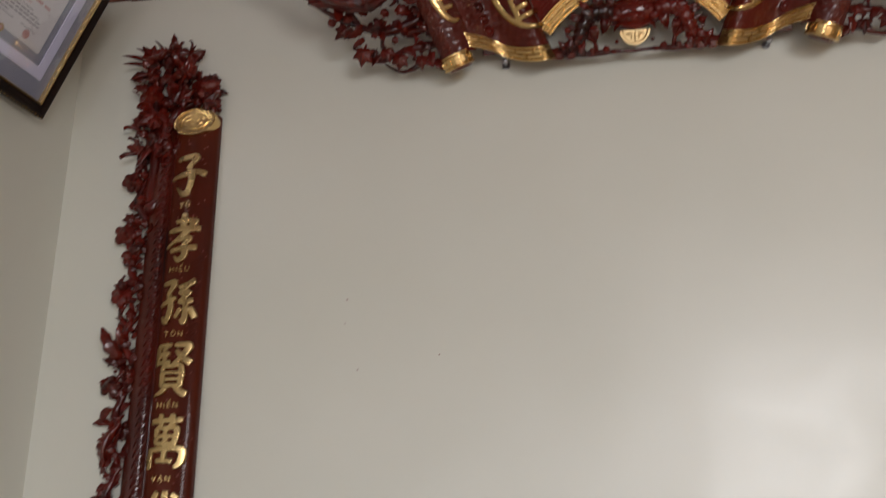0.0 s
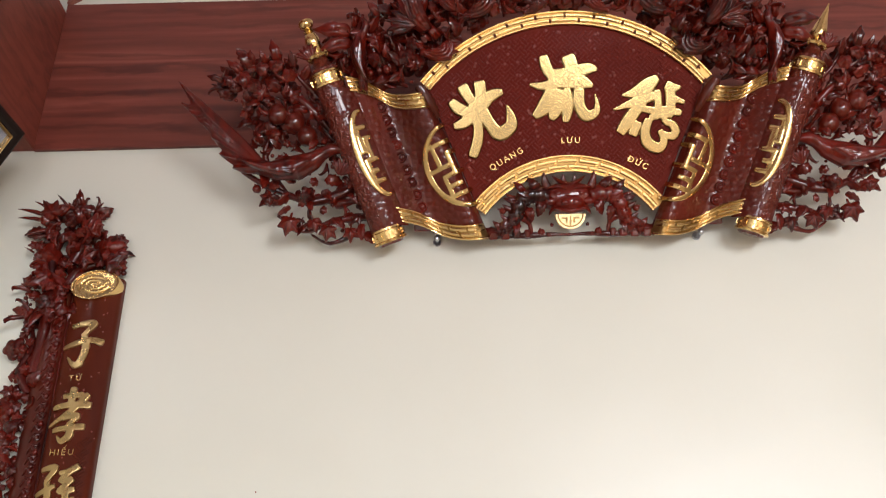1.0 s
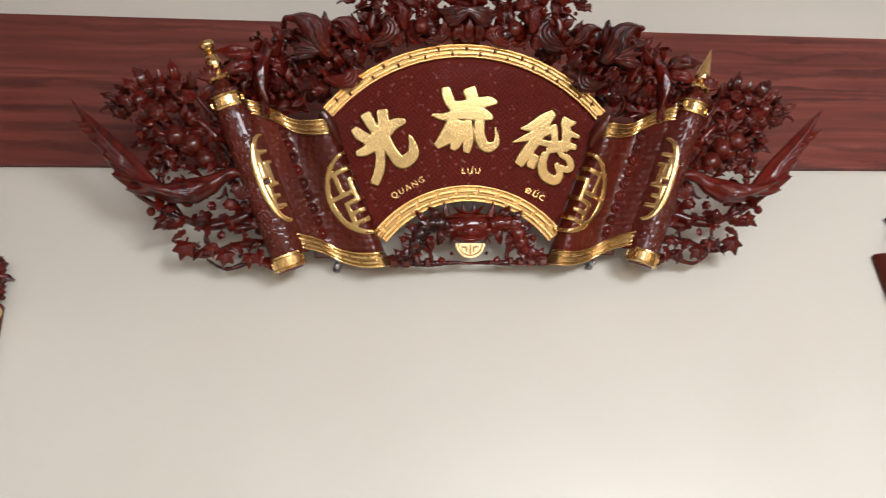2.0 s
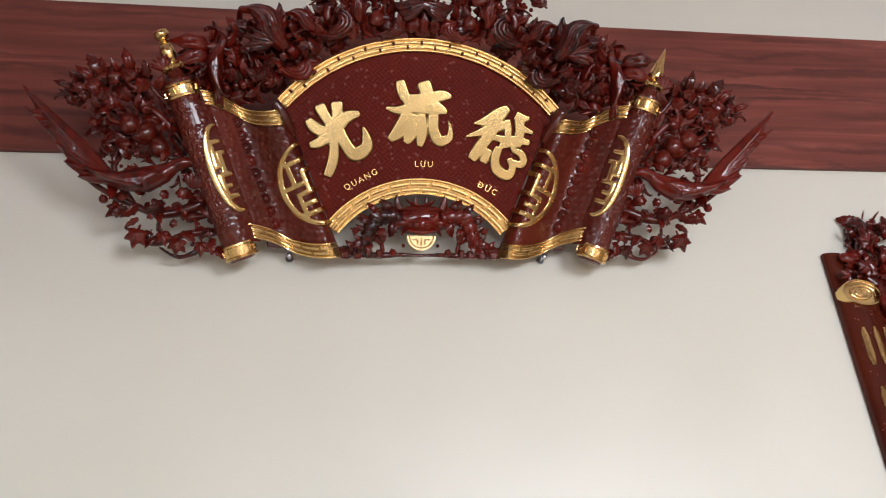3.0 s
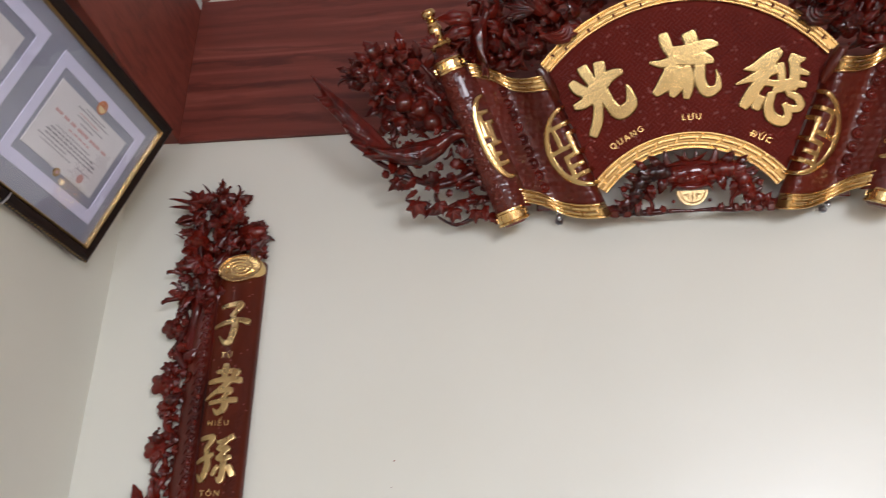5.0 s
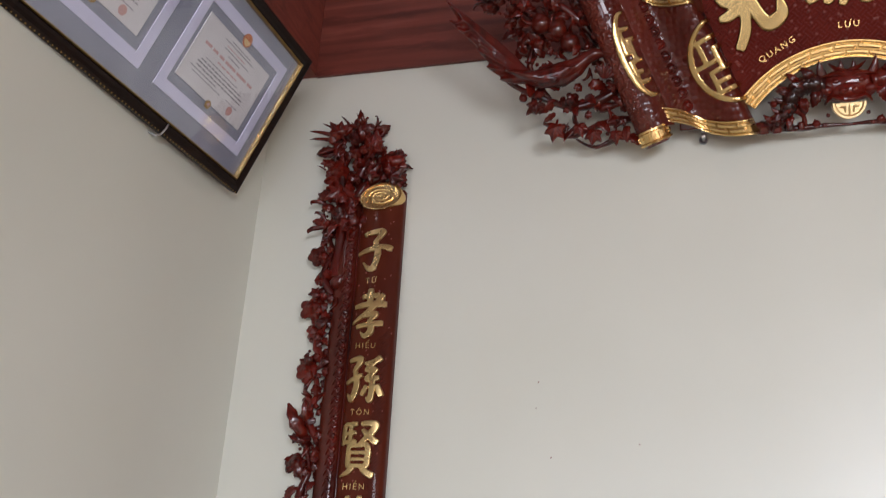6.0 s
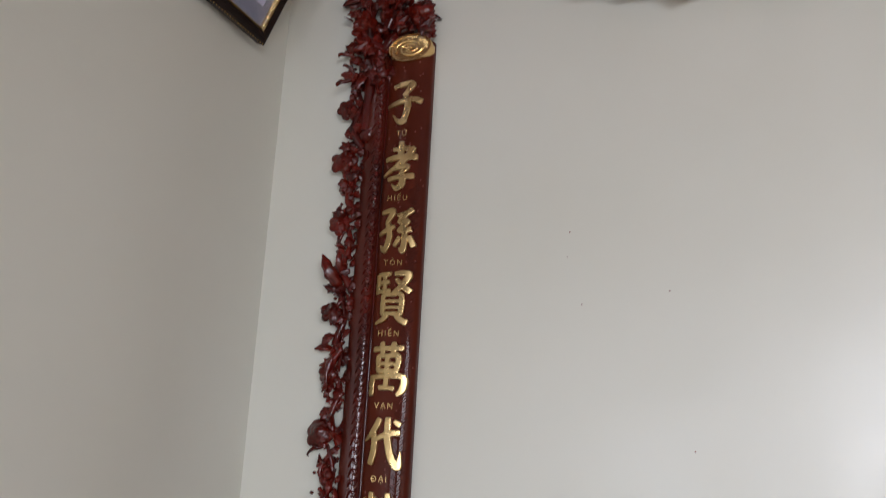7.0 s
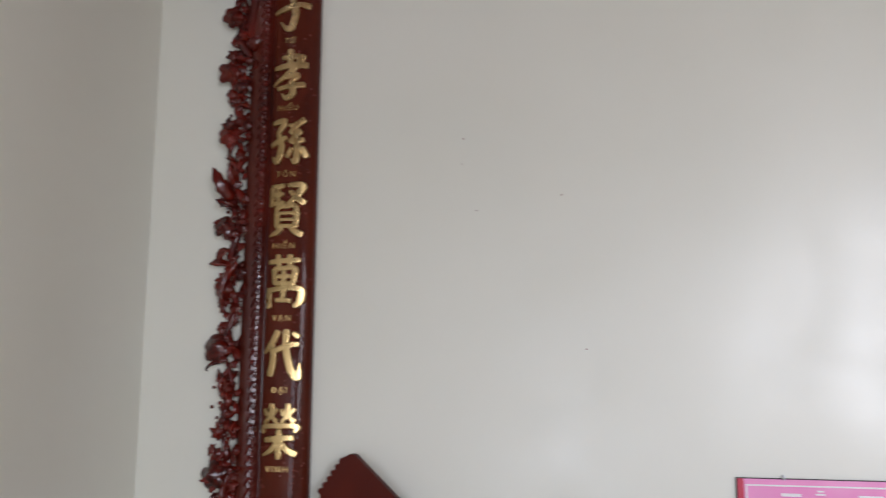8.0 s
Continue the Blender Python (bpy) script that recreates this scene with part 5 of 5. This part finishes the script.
def couplet(x, flip, label, written):
    """A half-round scroll board with a beaded side roll and carved sprays along its outer edge. flip -1 is the mirror image."""
    top = tagged(new("couplet_board"), label, "couplet board", "pair of couplet boards")
    top.matrix_world = Matrix.Translation((x, 0, 0))
    part("board", half_round(flip, BOARD_LOW, BOARD_TOP, BOARD_MID, BOARD_HALF, board_depth, 24), BOARD, top, "half-round lacquered scroll board", 40)
    part("side_roll", half_round(flip, BOARD_LOW, 2.66, -0.112, 0.038, strip_depth), SIDE_ROLL, top, "slim half-round side roll", 40)
    bm = bmesh.new()
    cell, c45 = 0.021, math.sqrt(0.5)
    for i in range(-4, 80):
        for j in range(-80, 4):
            mx, mz = 0.052 + (i + j) * cell * c45, 1.0 + (i - j) * cell * c45
            if not (0.036 < mx < 0.066 and 1.0 < mz < 2.2):
                continue
            ax, az = (c45, c45) if (i + j) % 4 in (0, 1) else (c45, -c45)
            for k in (-1, 0, 1):
                ox, oz = mx - az * k * cell / 3, mz + ax * k * cell / 3
                ribbon(bm, [(flip * (ox - ax * cell * 0.46), oz - az * cell * 0.46, 0.0038), (flip * (ox + ax * cell * 0.46), oz + az * cell * 0.46, 0.0038)], 0.0016, lambda px, pz: board_depth(flip * px), 1, 0, 0.3, 0.002)
    bmesh.ops.recalc_face_normals(bm, faces=bm.faces)
    part("fret", bm, BOARD, top, "slanting carved fret", 40)
    bm = bmesh.new()
    for k in range(52):
        z = 1.0 + 0.0305 * k
        ribbon(bm, [(flip * -0.110, z, 0.004), (flip * -0.101, z + 0.020, 0.0085), (flip * -0.091, z + 0.008, 0.008), (flip * -0.082, z + 0.027, 0.004)], 0.0032, lambda px, pz: strip_depth(flip * px), 4, 0, 0.5)
        ribbon(bm, [(flip * -0.084, z + 0.002, 0.003), (flip * -0.090, z - 0.008, 0.007), (flip * -0.102, z - 0.004, 0.003)], 0.0028, lambda px, pz: strip_depth(flip * px), 3, 0, 0.5)
    bmesh.ops.recalc_face_normals(bm, faces=bm.faces)
    part("wave_carving", bm, LACQUER, top, "fine carved waves", 60)
    rnd = random.Random(77)
    bm = bmesh.new()
    for _ in range(110):
        px, z = rnd.uniform(-0.062, 0.070), rnd.uniform(1.0, 2.62)
        blob(bm, Matrix.Translation((flip * px, -board_depth(px) - 0.0004, z)) @ Matrix.Diagonal((0.0026, 0.0024, 0.0030, 1)), 1)
    tagged(part("studs", bm, STUD, top, "tiny raised studs", 60), kind="stuff")
    bm = bmesh.new()
    tube(bm, [(flip * -0.073, -0.026, BOARD_LOW + 0.01), (flip * -0.073, -0.026, 2.66)], [0.004, 0.004], 8)
    part("edge_bead", bm, LACQUER, top, smooth=60)
    for k in range(20):
        z = 1.80 + 0.0405 * k
        part("bead", small_bead, None, top, place=Matrix.Translation((flip * (-0.094 + 0.004 * (k % 2)), -strip_depth(-0.092) - 0.001, z)))
    bm = bmesh.new()
    lathe(bm, [(0.001, 0.003), (0.80, 0.0), (0.86, 0.001), (0.90, 0.005), (0.97, 0.005), (1.0, 0.001), (1.0, -0.036)], Matrix.Translation((flip * 0.004, -0.060, 2.667)) @ Matrix.Rotation(radians(-7 * flip), 4, "Y") @ Matrix.Rotation(radians(90), 4, "X") @ Matrix.Diagonal((0.074, 0.049, 1, 1)), 40)
    bmesh.ops.recalc_face_normals(bm, faces=bm.faces)
    end = part("scroll_end", bm, GOLD, top, "gilded coiled scroll end", 40)
    bm = bmesh.new()
    coil = []
    for k in range(30):
        a, r = 0.17 * math.pi * k + 0.6, 0.10 + 0.66 * k / 29
        coil.append((flip * (0.004 + 0.066 * r * math.cos(a)), 2.666 + 0.041 * r * math.sin(a), 0.007 + 0.004 * r))
    ribbon(bm, coil, 0.004, lambda px, pz: 0.060, 3)
    bmesh.ops.recalc_face_normals(bm, faces=bm.faces)
    part("coil", bm, GOLD, end, "raised gilded coil", 40)

    rows = ((ZI, 2.404, 2.548, "TỬ", 2.371), (XIAO, 2.183, 2.341, "HIẾU", 2.155), (SUN, 1.976, 2.120, "TÔN", 1.947), (XIAN, 1.758, 1.918, "HIỀN", 1.728), (WAN, 1.541, 1.701, "VẠN", 1.513), (DAI, 1.331, 1.479, "ĐẠI", 1.304), (RONG, 1.111, 1.266, "VINH", 1.081))
    for strokes, z0, z1, word, at in rows:
        if written:
            glyph("character", strokes, -0.063, z0, 0.118, z1 - z0, top, 0.008, board_depth, 1.16, 0.0014, GOLD_TEXT)
            caption(word, -0.008, at, 0.028, top, -0.0535)
        else:
            bm = bmesh.new()
            for px in (-0.04, 0.0, 0.04):
                ribbon(bm, [(flip * (px - 0.004), z0 + 0.01, 0.022), (flip * (px - 0.004), z1 - 0.01, 0.022)], 0.006, lambda a, b: board_depth(flip * a), 4)
            bmesh.ops.recalc_face_normals(bm, faces=bm.faces)
            part("gilded_bars", bm, GOLD, top, "plain gilded bars")

    for n in range(7):
        z = 1.05 + 0.235 * n
        branch(top, [(-0.150, -0.02, z - 0.12), (-0.185, -0.03, z - 0.05), (-0.165, -0.025, z + 0.03), (-0.19, -0.03, z + 0.12)], 0.015, flip, 200 + n)
        branch(top, [(-0.160, -0.02, z - 0.02), (-0.205, -0.03, z + 0.03), (-0.17, -0.03, z + 0.09)], 0.010, flip, 220 + n)
        part("vine_leaf", VINES[n % 4], None, top, place=set_in(-0.18, -0.03, z + 0.12, 0.05, -60 - 20 * (n % 3), 12, 0, flip))
    for n, (px, z, s) in enumerate(((-0.208, 1.061, 0.085), (-0.212, 1.431, 0.088), (-0.204, 1.795, 0.076), (-0.202, 2.08, 0.070), (-0.208, 2.29, 0.078), (-0.206, 2.47, 0.070), (-0.200, 1.60, 0.064))):
        part("blossom", FLOWERS[n % 4], None, top, place=set_in(px, -0.04, z, s, 40 * n, -8, -10, flip))
    for k in range(7):
        part("bud", BERRY, None, top, "", place=set_in(-0.172 - 0.012 * (k % 2), -0.035, 1.20 + 0.018 * k, 0.030, -90, 0, 0, flip))
    for px, z, s, turn in ((-0.185, 1.880, 0.105, -36), (-0.180, 1.925, 0.060, -14), (-0.178, 1.86, 0.055, -80)):
        part("leaf", LEAVES[1], None, top, "pointed leaf curling off the edge", place=set_in(px, -0.045, z, s, turn, 4, 0, flip) @ Matrix.Diagonal((0.62, 1, 1, 1)))
    part("bird", SMALL_BIRD, None, top, "small carved bird", place=set_in(-0.190, -0.04, 1.635, 0.10, -80, 0, 0, flip) @ Matrix.Scale(-1, 4, (0, 0, 1)))
    thicket(top, SIDE_POLY, 0.0190, 31, flip, 0.044, None, (-0.13, 1.9), (-0.045, -0.012), (0.16, 0.22, 0.70, 0.80))
    for px, z, s, turn in ((-0.20, 2.925, 0.085, -78), (-0.20, 2.905, 0.078, -86), (-0.19, 2.868, 0.062, -112), (-0.19, 2.945, 0.055, -60), (-0.135, 2.955, 0.055, -40), (-0.10, 2.965, 0.04, -20), (-0.21, 2.79, 0.035, -60)):
        part("spike", SPIKE, None, top, "", place=set_in(px, -0.05, z, s, turn, 8, 0, flip))
    if not written:
        part("head_board", half_round(flip, BOARD_TOP + 0.001, 2.838, 0.040, 0.0355, lambda px: 0.018 + 0.012 * math.sqrt(max(0.0, 1 - ((px - 0.040) / 0.0355) ** 2)), 16), BOARD, top, "plain lacquered corner above the scroll end", 40)
    for k in range(7 if written else 0):
        part("blossom", FLOWERS[k % 4], None, top, place=set_in(0.050 + 0.010 * (k % 2), -0.045, 2.725 + 0.019 * k, 0.044 - 0.002 * k, 50 * k, -10, 15, flip))
        part("bud", BERRY, None, top, place=set_in(0.074 - 0.002 * k, -0.035, 2.718 + 0.018 * k, 0.018, 90, 0, 0, flip))
    for px, z, s, turn in ((-0.08, 2.93, 0.07, -10), (-0.15, 2.90, 0.08, -40), (-0.16, 2.78, 0.08, -70), (-0.05 if written else -0.08, 2.83, 0.085, 20), (0.025 if written else -0.01, 2.80, 0.085, 10), (0.02, 2.72, 0.075 if written else 0.055, 60), (-0.12, 2.70, 0.08, -120), (-0.10, 2.66, 0.06, 150), (-0.14, 2.62, 0.06, -150), (-0.06, 2.74, 0.07, 60)):
        kind = FLOWERS if int(turn) % 20 else VINES
        part("blossom" if kind is FLOWERS else "vine_leaf", kind[int(turn) % 4], None, top, place=set_in(px, -0.05, z, s, turn, 20, 0, flip))
    branch(top, [(-0.15, -0.02, 2.40), (-0.13, -0.04, 2.62), (-0.15, -0.04, 2.78), (-0.10, -0.03, 2.93)], 0.023, flip, 300)
    branch(top, [(-0.13, -0.03, 2.60), (-0.07, -0.035, 2.72), (0.02, -0.03, 2.77)], 0.024, flip, 301)
    branch(top, [(-0.10, -0.03, 2.68), (-0.16, -0.045, 2.73), (-0.20, -0.04, 2.83)], 0.022, flip, 302)
    branch(top, [(-0.09, -0.03, 2.58), (-0.12, -0.045, 2.66), (-0.19, -0.04, 2.68)], 0.022, flip, 303)
    branch(top, [(-0.09, -0.03, 2.76), (-0.06, -0.04, 2.86), (-0.11, -0.04, 2.95)], 0.022, flip, 304)
    head = HEAD_POLY if written else [(min(px, -0.04 if z > 2.82 else 0.0), z) for px, z in HEAD_POLY]
    thicket(top, head, 0.0205, 33, flip, 0.048, None, (-0.09, 2.72), (-0.075, -0.01), (0.18, 0.24, 0.74, 0.84))
    thicket(top, head, 0.030, 35, flip, 0.060, None, (-0.09, 2.72), (-0.025, -0.005), (0.30, 0.40, 0.85, 0.98))
    return top


couplet(-1.0, 1, "red-brown lacquered couplet board with gilded characters and carved leaves", True)
couplet(1.958, -1, "matching red-brown lacquered couplet board with a gilded scroll end", False)
# ---- framed certificates on the side wall ----
tilt = radians(25.9)
up, out = Vector((math.sin(tilt), 0, math.cos(tilt))), Vector((-math.cos(tilt), 0, math.sin(tilt)))
basis = Matrix((Vector((0, 1, 0)), out, up)).transposed().to_4x4()
picture = tagged(new("picture_frame"), "dark framed pair of certificates hung leaning out from the wall", "picture frame")
picture.matrix_world = Matrix.Translation((-1.428, -0.236, 2.622)) @ Matrix.Rotation(radians(-0.8), 4, "Z") @ basis @ Matrix.Rotation(radians(-3.0), 4, "Y")
WIDE, HIGH = 1.155, 0.515


def moulding(profile, inset):
    """Four mitred bars; profile: (distance in from the edge, y). Yields one bmesh for each bar."""
    corners = [(-inset, inset), (-WIDE + inset, inset), (-WIDE + inset, HIGH - inset), (-inset, HIGH - inset)]
    inward = [(-1, 1), (1, 1), (1, -1), (-1, -1)]
    for n in range(4):
        bm = bmesh.new()
        k = (n + 1) % 4
        skin(bm, [[(corners[c][0] + inward[c][0] * w, y, corners[c][1] + inward[c][1] * w) for w, y in profile] for c in (n, k)])
        bmesh.ops.recalc_face_normals(bm, faces=bm.faces)
        yield bm


for bm in moulding([(0, 0.030), (0, 0.002), (0.004, -0.002), (0.010, -0.004), (0.022, 0.001), (0.032, 0.002), (0.036, 0.006), (0.036, 0.030)], 0.0):
    part("frame_bar", bm, DARK_FRAME, picture, "black-brown moulding")
# Right slip takes the brighter gold: the light it catches is in the colour.
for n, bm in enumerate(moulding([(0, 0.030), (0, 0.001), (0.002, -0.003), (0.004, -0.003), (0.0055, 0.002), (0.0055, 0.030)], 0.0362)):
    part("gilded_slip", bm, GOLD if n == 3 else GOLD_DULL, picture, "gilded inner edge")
dot = bmesh.new()
blob(dot, Matrix.Diagonal((0.0028, 0.002, 0.0028, 1)), 1)
dot = mesh_of("frame_bead", dot, GOLD_DULL, 60)
for k in range(76):
    part("frame_bead", dot, None, picture, place=Matrix.Translation((-0.012 - 0.015 * k, -0.0005, 0.0025)))


def plate(name, x0, x1, z0, z1, y0, y1, mat, parent, label=""):
    bm = bmesh.new()
    add_box(bm, x0, x1, y0, y1, z0, z1)
    return part(name, bm, mat, parent, label)


plate("backing", -WIDE + 0.03, -0.03, 0.03, HIGH - 0.03, 0.016, 0.028, MAT_GREY, picture, "grey-blue satin backing")
for left in (-0.542, -1.076):
    x0, x1 = left, left + 0.464
    bm = bmesh.new()
    for a in ((x0, x1, 0.099, 0.133), (x0, x1, 0.396, 0.430), (x0, x0 + 0.034, 0.133, 0.396), (x1 - 0.034, x1, 0.133, 0.396)):
        add_box(bm, a[0], a[1], 0.0135, 0.016, a[2], a[3])
    part("mount_border", bm, MAT_WHITE, picture, "lilac-white mount border")
    sheet_of_paper = plate("certificate", x0 + 0.050, x1 - 0.062, 0.163, 0.368, 0.013, 0.016, CERTIFICATE, picture, "cream printed certificate")
    mid = (x0 + x1) / 2 - 0.004
    face = Matrix.Rotation(radians(90), 4, "X")
    bm = bmesh.new()
    lathe(bm, [(0.001, 0), (0.021, 0), (0.021, 0.002), (0.001, 0.002)], Matrix.Translation((mid + 0.005, 0.013, 0.391)) @ face, 18)
    part("emblem", bm, ORANGE, sheet_of_paper, "orange-red printed emblem")
    bm = bmesh.new()
    lathe(bm, [(0.010, 0), (0.016, 0), (0.016, 0.001), (0.010, 0.001)], Matrix.Translation((mid + 0.005, 0.0108, 0.390)) @ face, 16)
    bmesh.ops.bisect_plane(bm, geom=bm.verts[:] + bm.edges[:] + bm.faces[:], plane_co=(0, 0, 0.391), plane_no=(0, 0, 1), clear_outer=True)
    part("emblem", bm, GOLD_PALE, sheet_of_paper, "pale gold wreath of the emblem")
    bm = bmesh.new()
    lathe(bm, [(0.001, 0), (0.014, 0), (0.014, 0.001), (0.001, 0.001)], Matrix.Translation((mid + 0.092, 0.0125, 0.188)) @ face, 16)
    part("seal", bm, PALE_RED, sheet_of_paper, "faded red seal print")
    for z, start, stop, thick, ink in ((0.352, -0.045, 0.060, 0.0026, INK), (0.343, -0.075, 0.085, 0.0030, INK), (0.331, -0.055, 0.045, 0.0026, RED_INK), (0.322, -0.06, 0.075, 0.0026, INK), (0.309, -0.030, 0.035, 0.0030, INK), (0.289, -0.140, 0.134, 0.0085, RED_INK), (0.272, -0.055, 0.050, 0.0045, RED_INK), (0.258, -0.105, 0.070, 0.0026, INK), (0.246, -0.120, 0.105, 0.0040, INK), (0.235, -0.130, 0.118, 0.0045, INK), (0.224, -0.126, 0.122, 0.0040, INK), (0.213, -0.148, -0.010, 0.0030, INK), (0.203, -0.130, 0.02, 0.0024, INK), (0.205, 0.055, 0.125, 0.0024, INK)):
        rnd = random.Random(int(1e4 * z))
        x = mid + start
        while x < mid + stop:
            word = min(rnd.uniform(1.6, 4.2) * thick * 1.7, mid + stop - x + 0.001)
            plate("print_bar", x, x + word, z, z + thick, 0.0122, 0.0129, ink, sheet_of_paper)
            x += word + 1.1 * thick
    bm = bmesh.new()
    lathe(bm, [(0.001, 0), (0.013, 0), (0.013, 0.002), (0.001, 0.002)], Matrix.Translation((mid - 0.004, 0.012, 0.158)) @ face, 14)
    part("emblem", bm, GOLD_DULL, sheet_of_paper, "small round gold badge")
    bm = bmesh.new()
    lathe(bm, [(0.001, 0), (0.006, 0), (0.006, 0.001), (0.001, 0.001)], Matrix.Translation((mid - 0.004, 0.0098, 0.159)) @ face, 10)
    part("emblem", bm, PALE_RED, sheet_of_paper, "pale red middle of the badge")
glass = plate("glass", -WIDE + 0.042, -0.042, 0.042, HIGH - 0.042, 0.006, 0.008, GLASS, picture, "clear picture glass")
glass.visible_shadow = False
bm = bmesh.new()
tube(bm, [(-0.3, 0.028, HIGH - 0.04), (-0.3, 0.10, HIGH + 0.055)], [0.0014, 0.0014], 6)
tube(bm, [(-0.9, 0.028, HIGH - 0.04), (-0.9, 0.10, HIGH + 0.035)], [0.0014, 0.0014], 6)
part("hanging_cord", bm, CORD, picture)
bm = bmesh.new()
tube(bm, [(-0.452, 0.05, -0.012), (-0.445, 0.0, -0.014), (-0.438, -0.008, -0.004), (-0.432, -0.008, 0.018), (-0.428, -0.004, 0.034)], [0.0035, 0.0035, 0.003, 0.003, 0.002], 7)
part("wire_clip", bm, STEEL, picture, "bent grey wire clip")

# ---- wooden bench with a pointed back post ----
bench = tagged(new("wooden_bench"), "brown lacquered wooden bench with a scalloped pointed back corner", "bench")
bench.matrix_world = Matrix.Translation((-0.4, -0.13, 0))
bm = bmesh.new()
outline = [(-0.46, 0.45), (-0.46, 1.02)]
for k in range(6):
    x0, z0 = -0.460 + 0.012 * k, 1.025 + 0.0165 * k
    outline += [(x0 - 0.007, z0 + 0.003), (x0 - 0.005, z0 + 0.011), (x0 + 0.007, z0 + 0.0145)]
outline += [(-0.375, 1.131), (-0.362, 1.128), (-0.24, 1.012), (-0.10, 0.88), (0.9, 0.88), (0.9, 0.45)]
face = bm.faces.new([bm.verts.new((x, 0.02, z)) for x, z in outline])
made = bmesh.ops.extrude_face_region(bm, geom=[face])["geom"]
bmesh.ops.translate(bm, verts=[v for v in made if isinstance(v, bmesh.types.BMVert)], vec=(0, 0.035, 0))
bmesh.ops.recalc_face_normals(bm, faces=bm.faces)
part("backrest", bm, CHAIR_WOOD, bench, "backrest panel with a scalloped corner")
bm = bmesh.new()
add_box(bm, -0.46, 0.9, -0.45, 0.055, 0.41, 0.45, 0.006)
part("seat", bm, CHAIR_WOOD, bench)
for x in (-0.45, 0.84):
    for y in (-0.44, 0.0):
        bm = bmesh.new()
        add_box(bm, x, x + 0.05, y, y + 0.05, 0, 0.41, 0.005)
        part("leg", bm, CHAIR_WOOD, bench)

# ---- pink printed board on the wall ----
board = tagged(new("printed_board"), "glossy pink printed board with a red margin hung on the wall", "poster")
board.matrix_world = Matrix.Translation((0.255, 0, 1.078)) @ Matrix.Rotation(radians(0.5), 4, "Y")
plate("backing", 0, 0.72, -0.46, 0, -0.012, -0.001, DARK_FRAME, board, "dark thin edge")
plate("pink_print", 0.002, 0.718, -0.458, -0.002, -0.014, -0.012, PINK, board, "pink print")
plate("red_margin", 0.002, 0.018, -0.458, -0.002, -0.0152, -0.0142, RED_PRINT, board, "red margin")
plate("red_margin", 0.018, 0.030, -0.458, -0.016, -0.0152, -0.0142, PINK, board)
for a in ((0.022, 0.700, -0.020, -0.016), (0.022, 0.026, -0.44, -0.020)):
    plate("white_line", *a, -0.0164, -0.0154, WHITE_PRINT, board, "thin white printed line")
for a in ((0.11, 0.16, -0.045, -0.037), (0.20, 0.215, -0.032, -0.028), (0.195, 0.22, -0.040, -0.036), (0.30, 0.36, -0.046, -0.038)):
    plate("white_bar", *a, -0.0164, -0.0154, WHITE_PRINT, board)
bm = bmesh.new()
tube(bm, [(0.118, 0.0, 0.006), (0.118, -0.02, 0.006), (0.118, -0.022, -0.004)], [0.003, 0.003, 0.002], 7)
part("hanging_pin", bm, STEEL, board, "small steel pin")
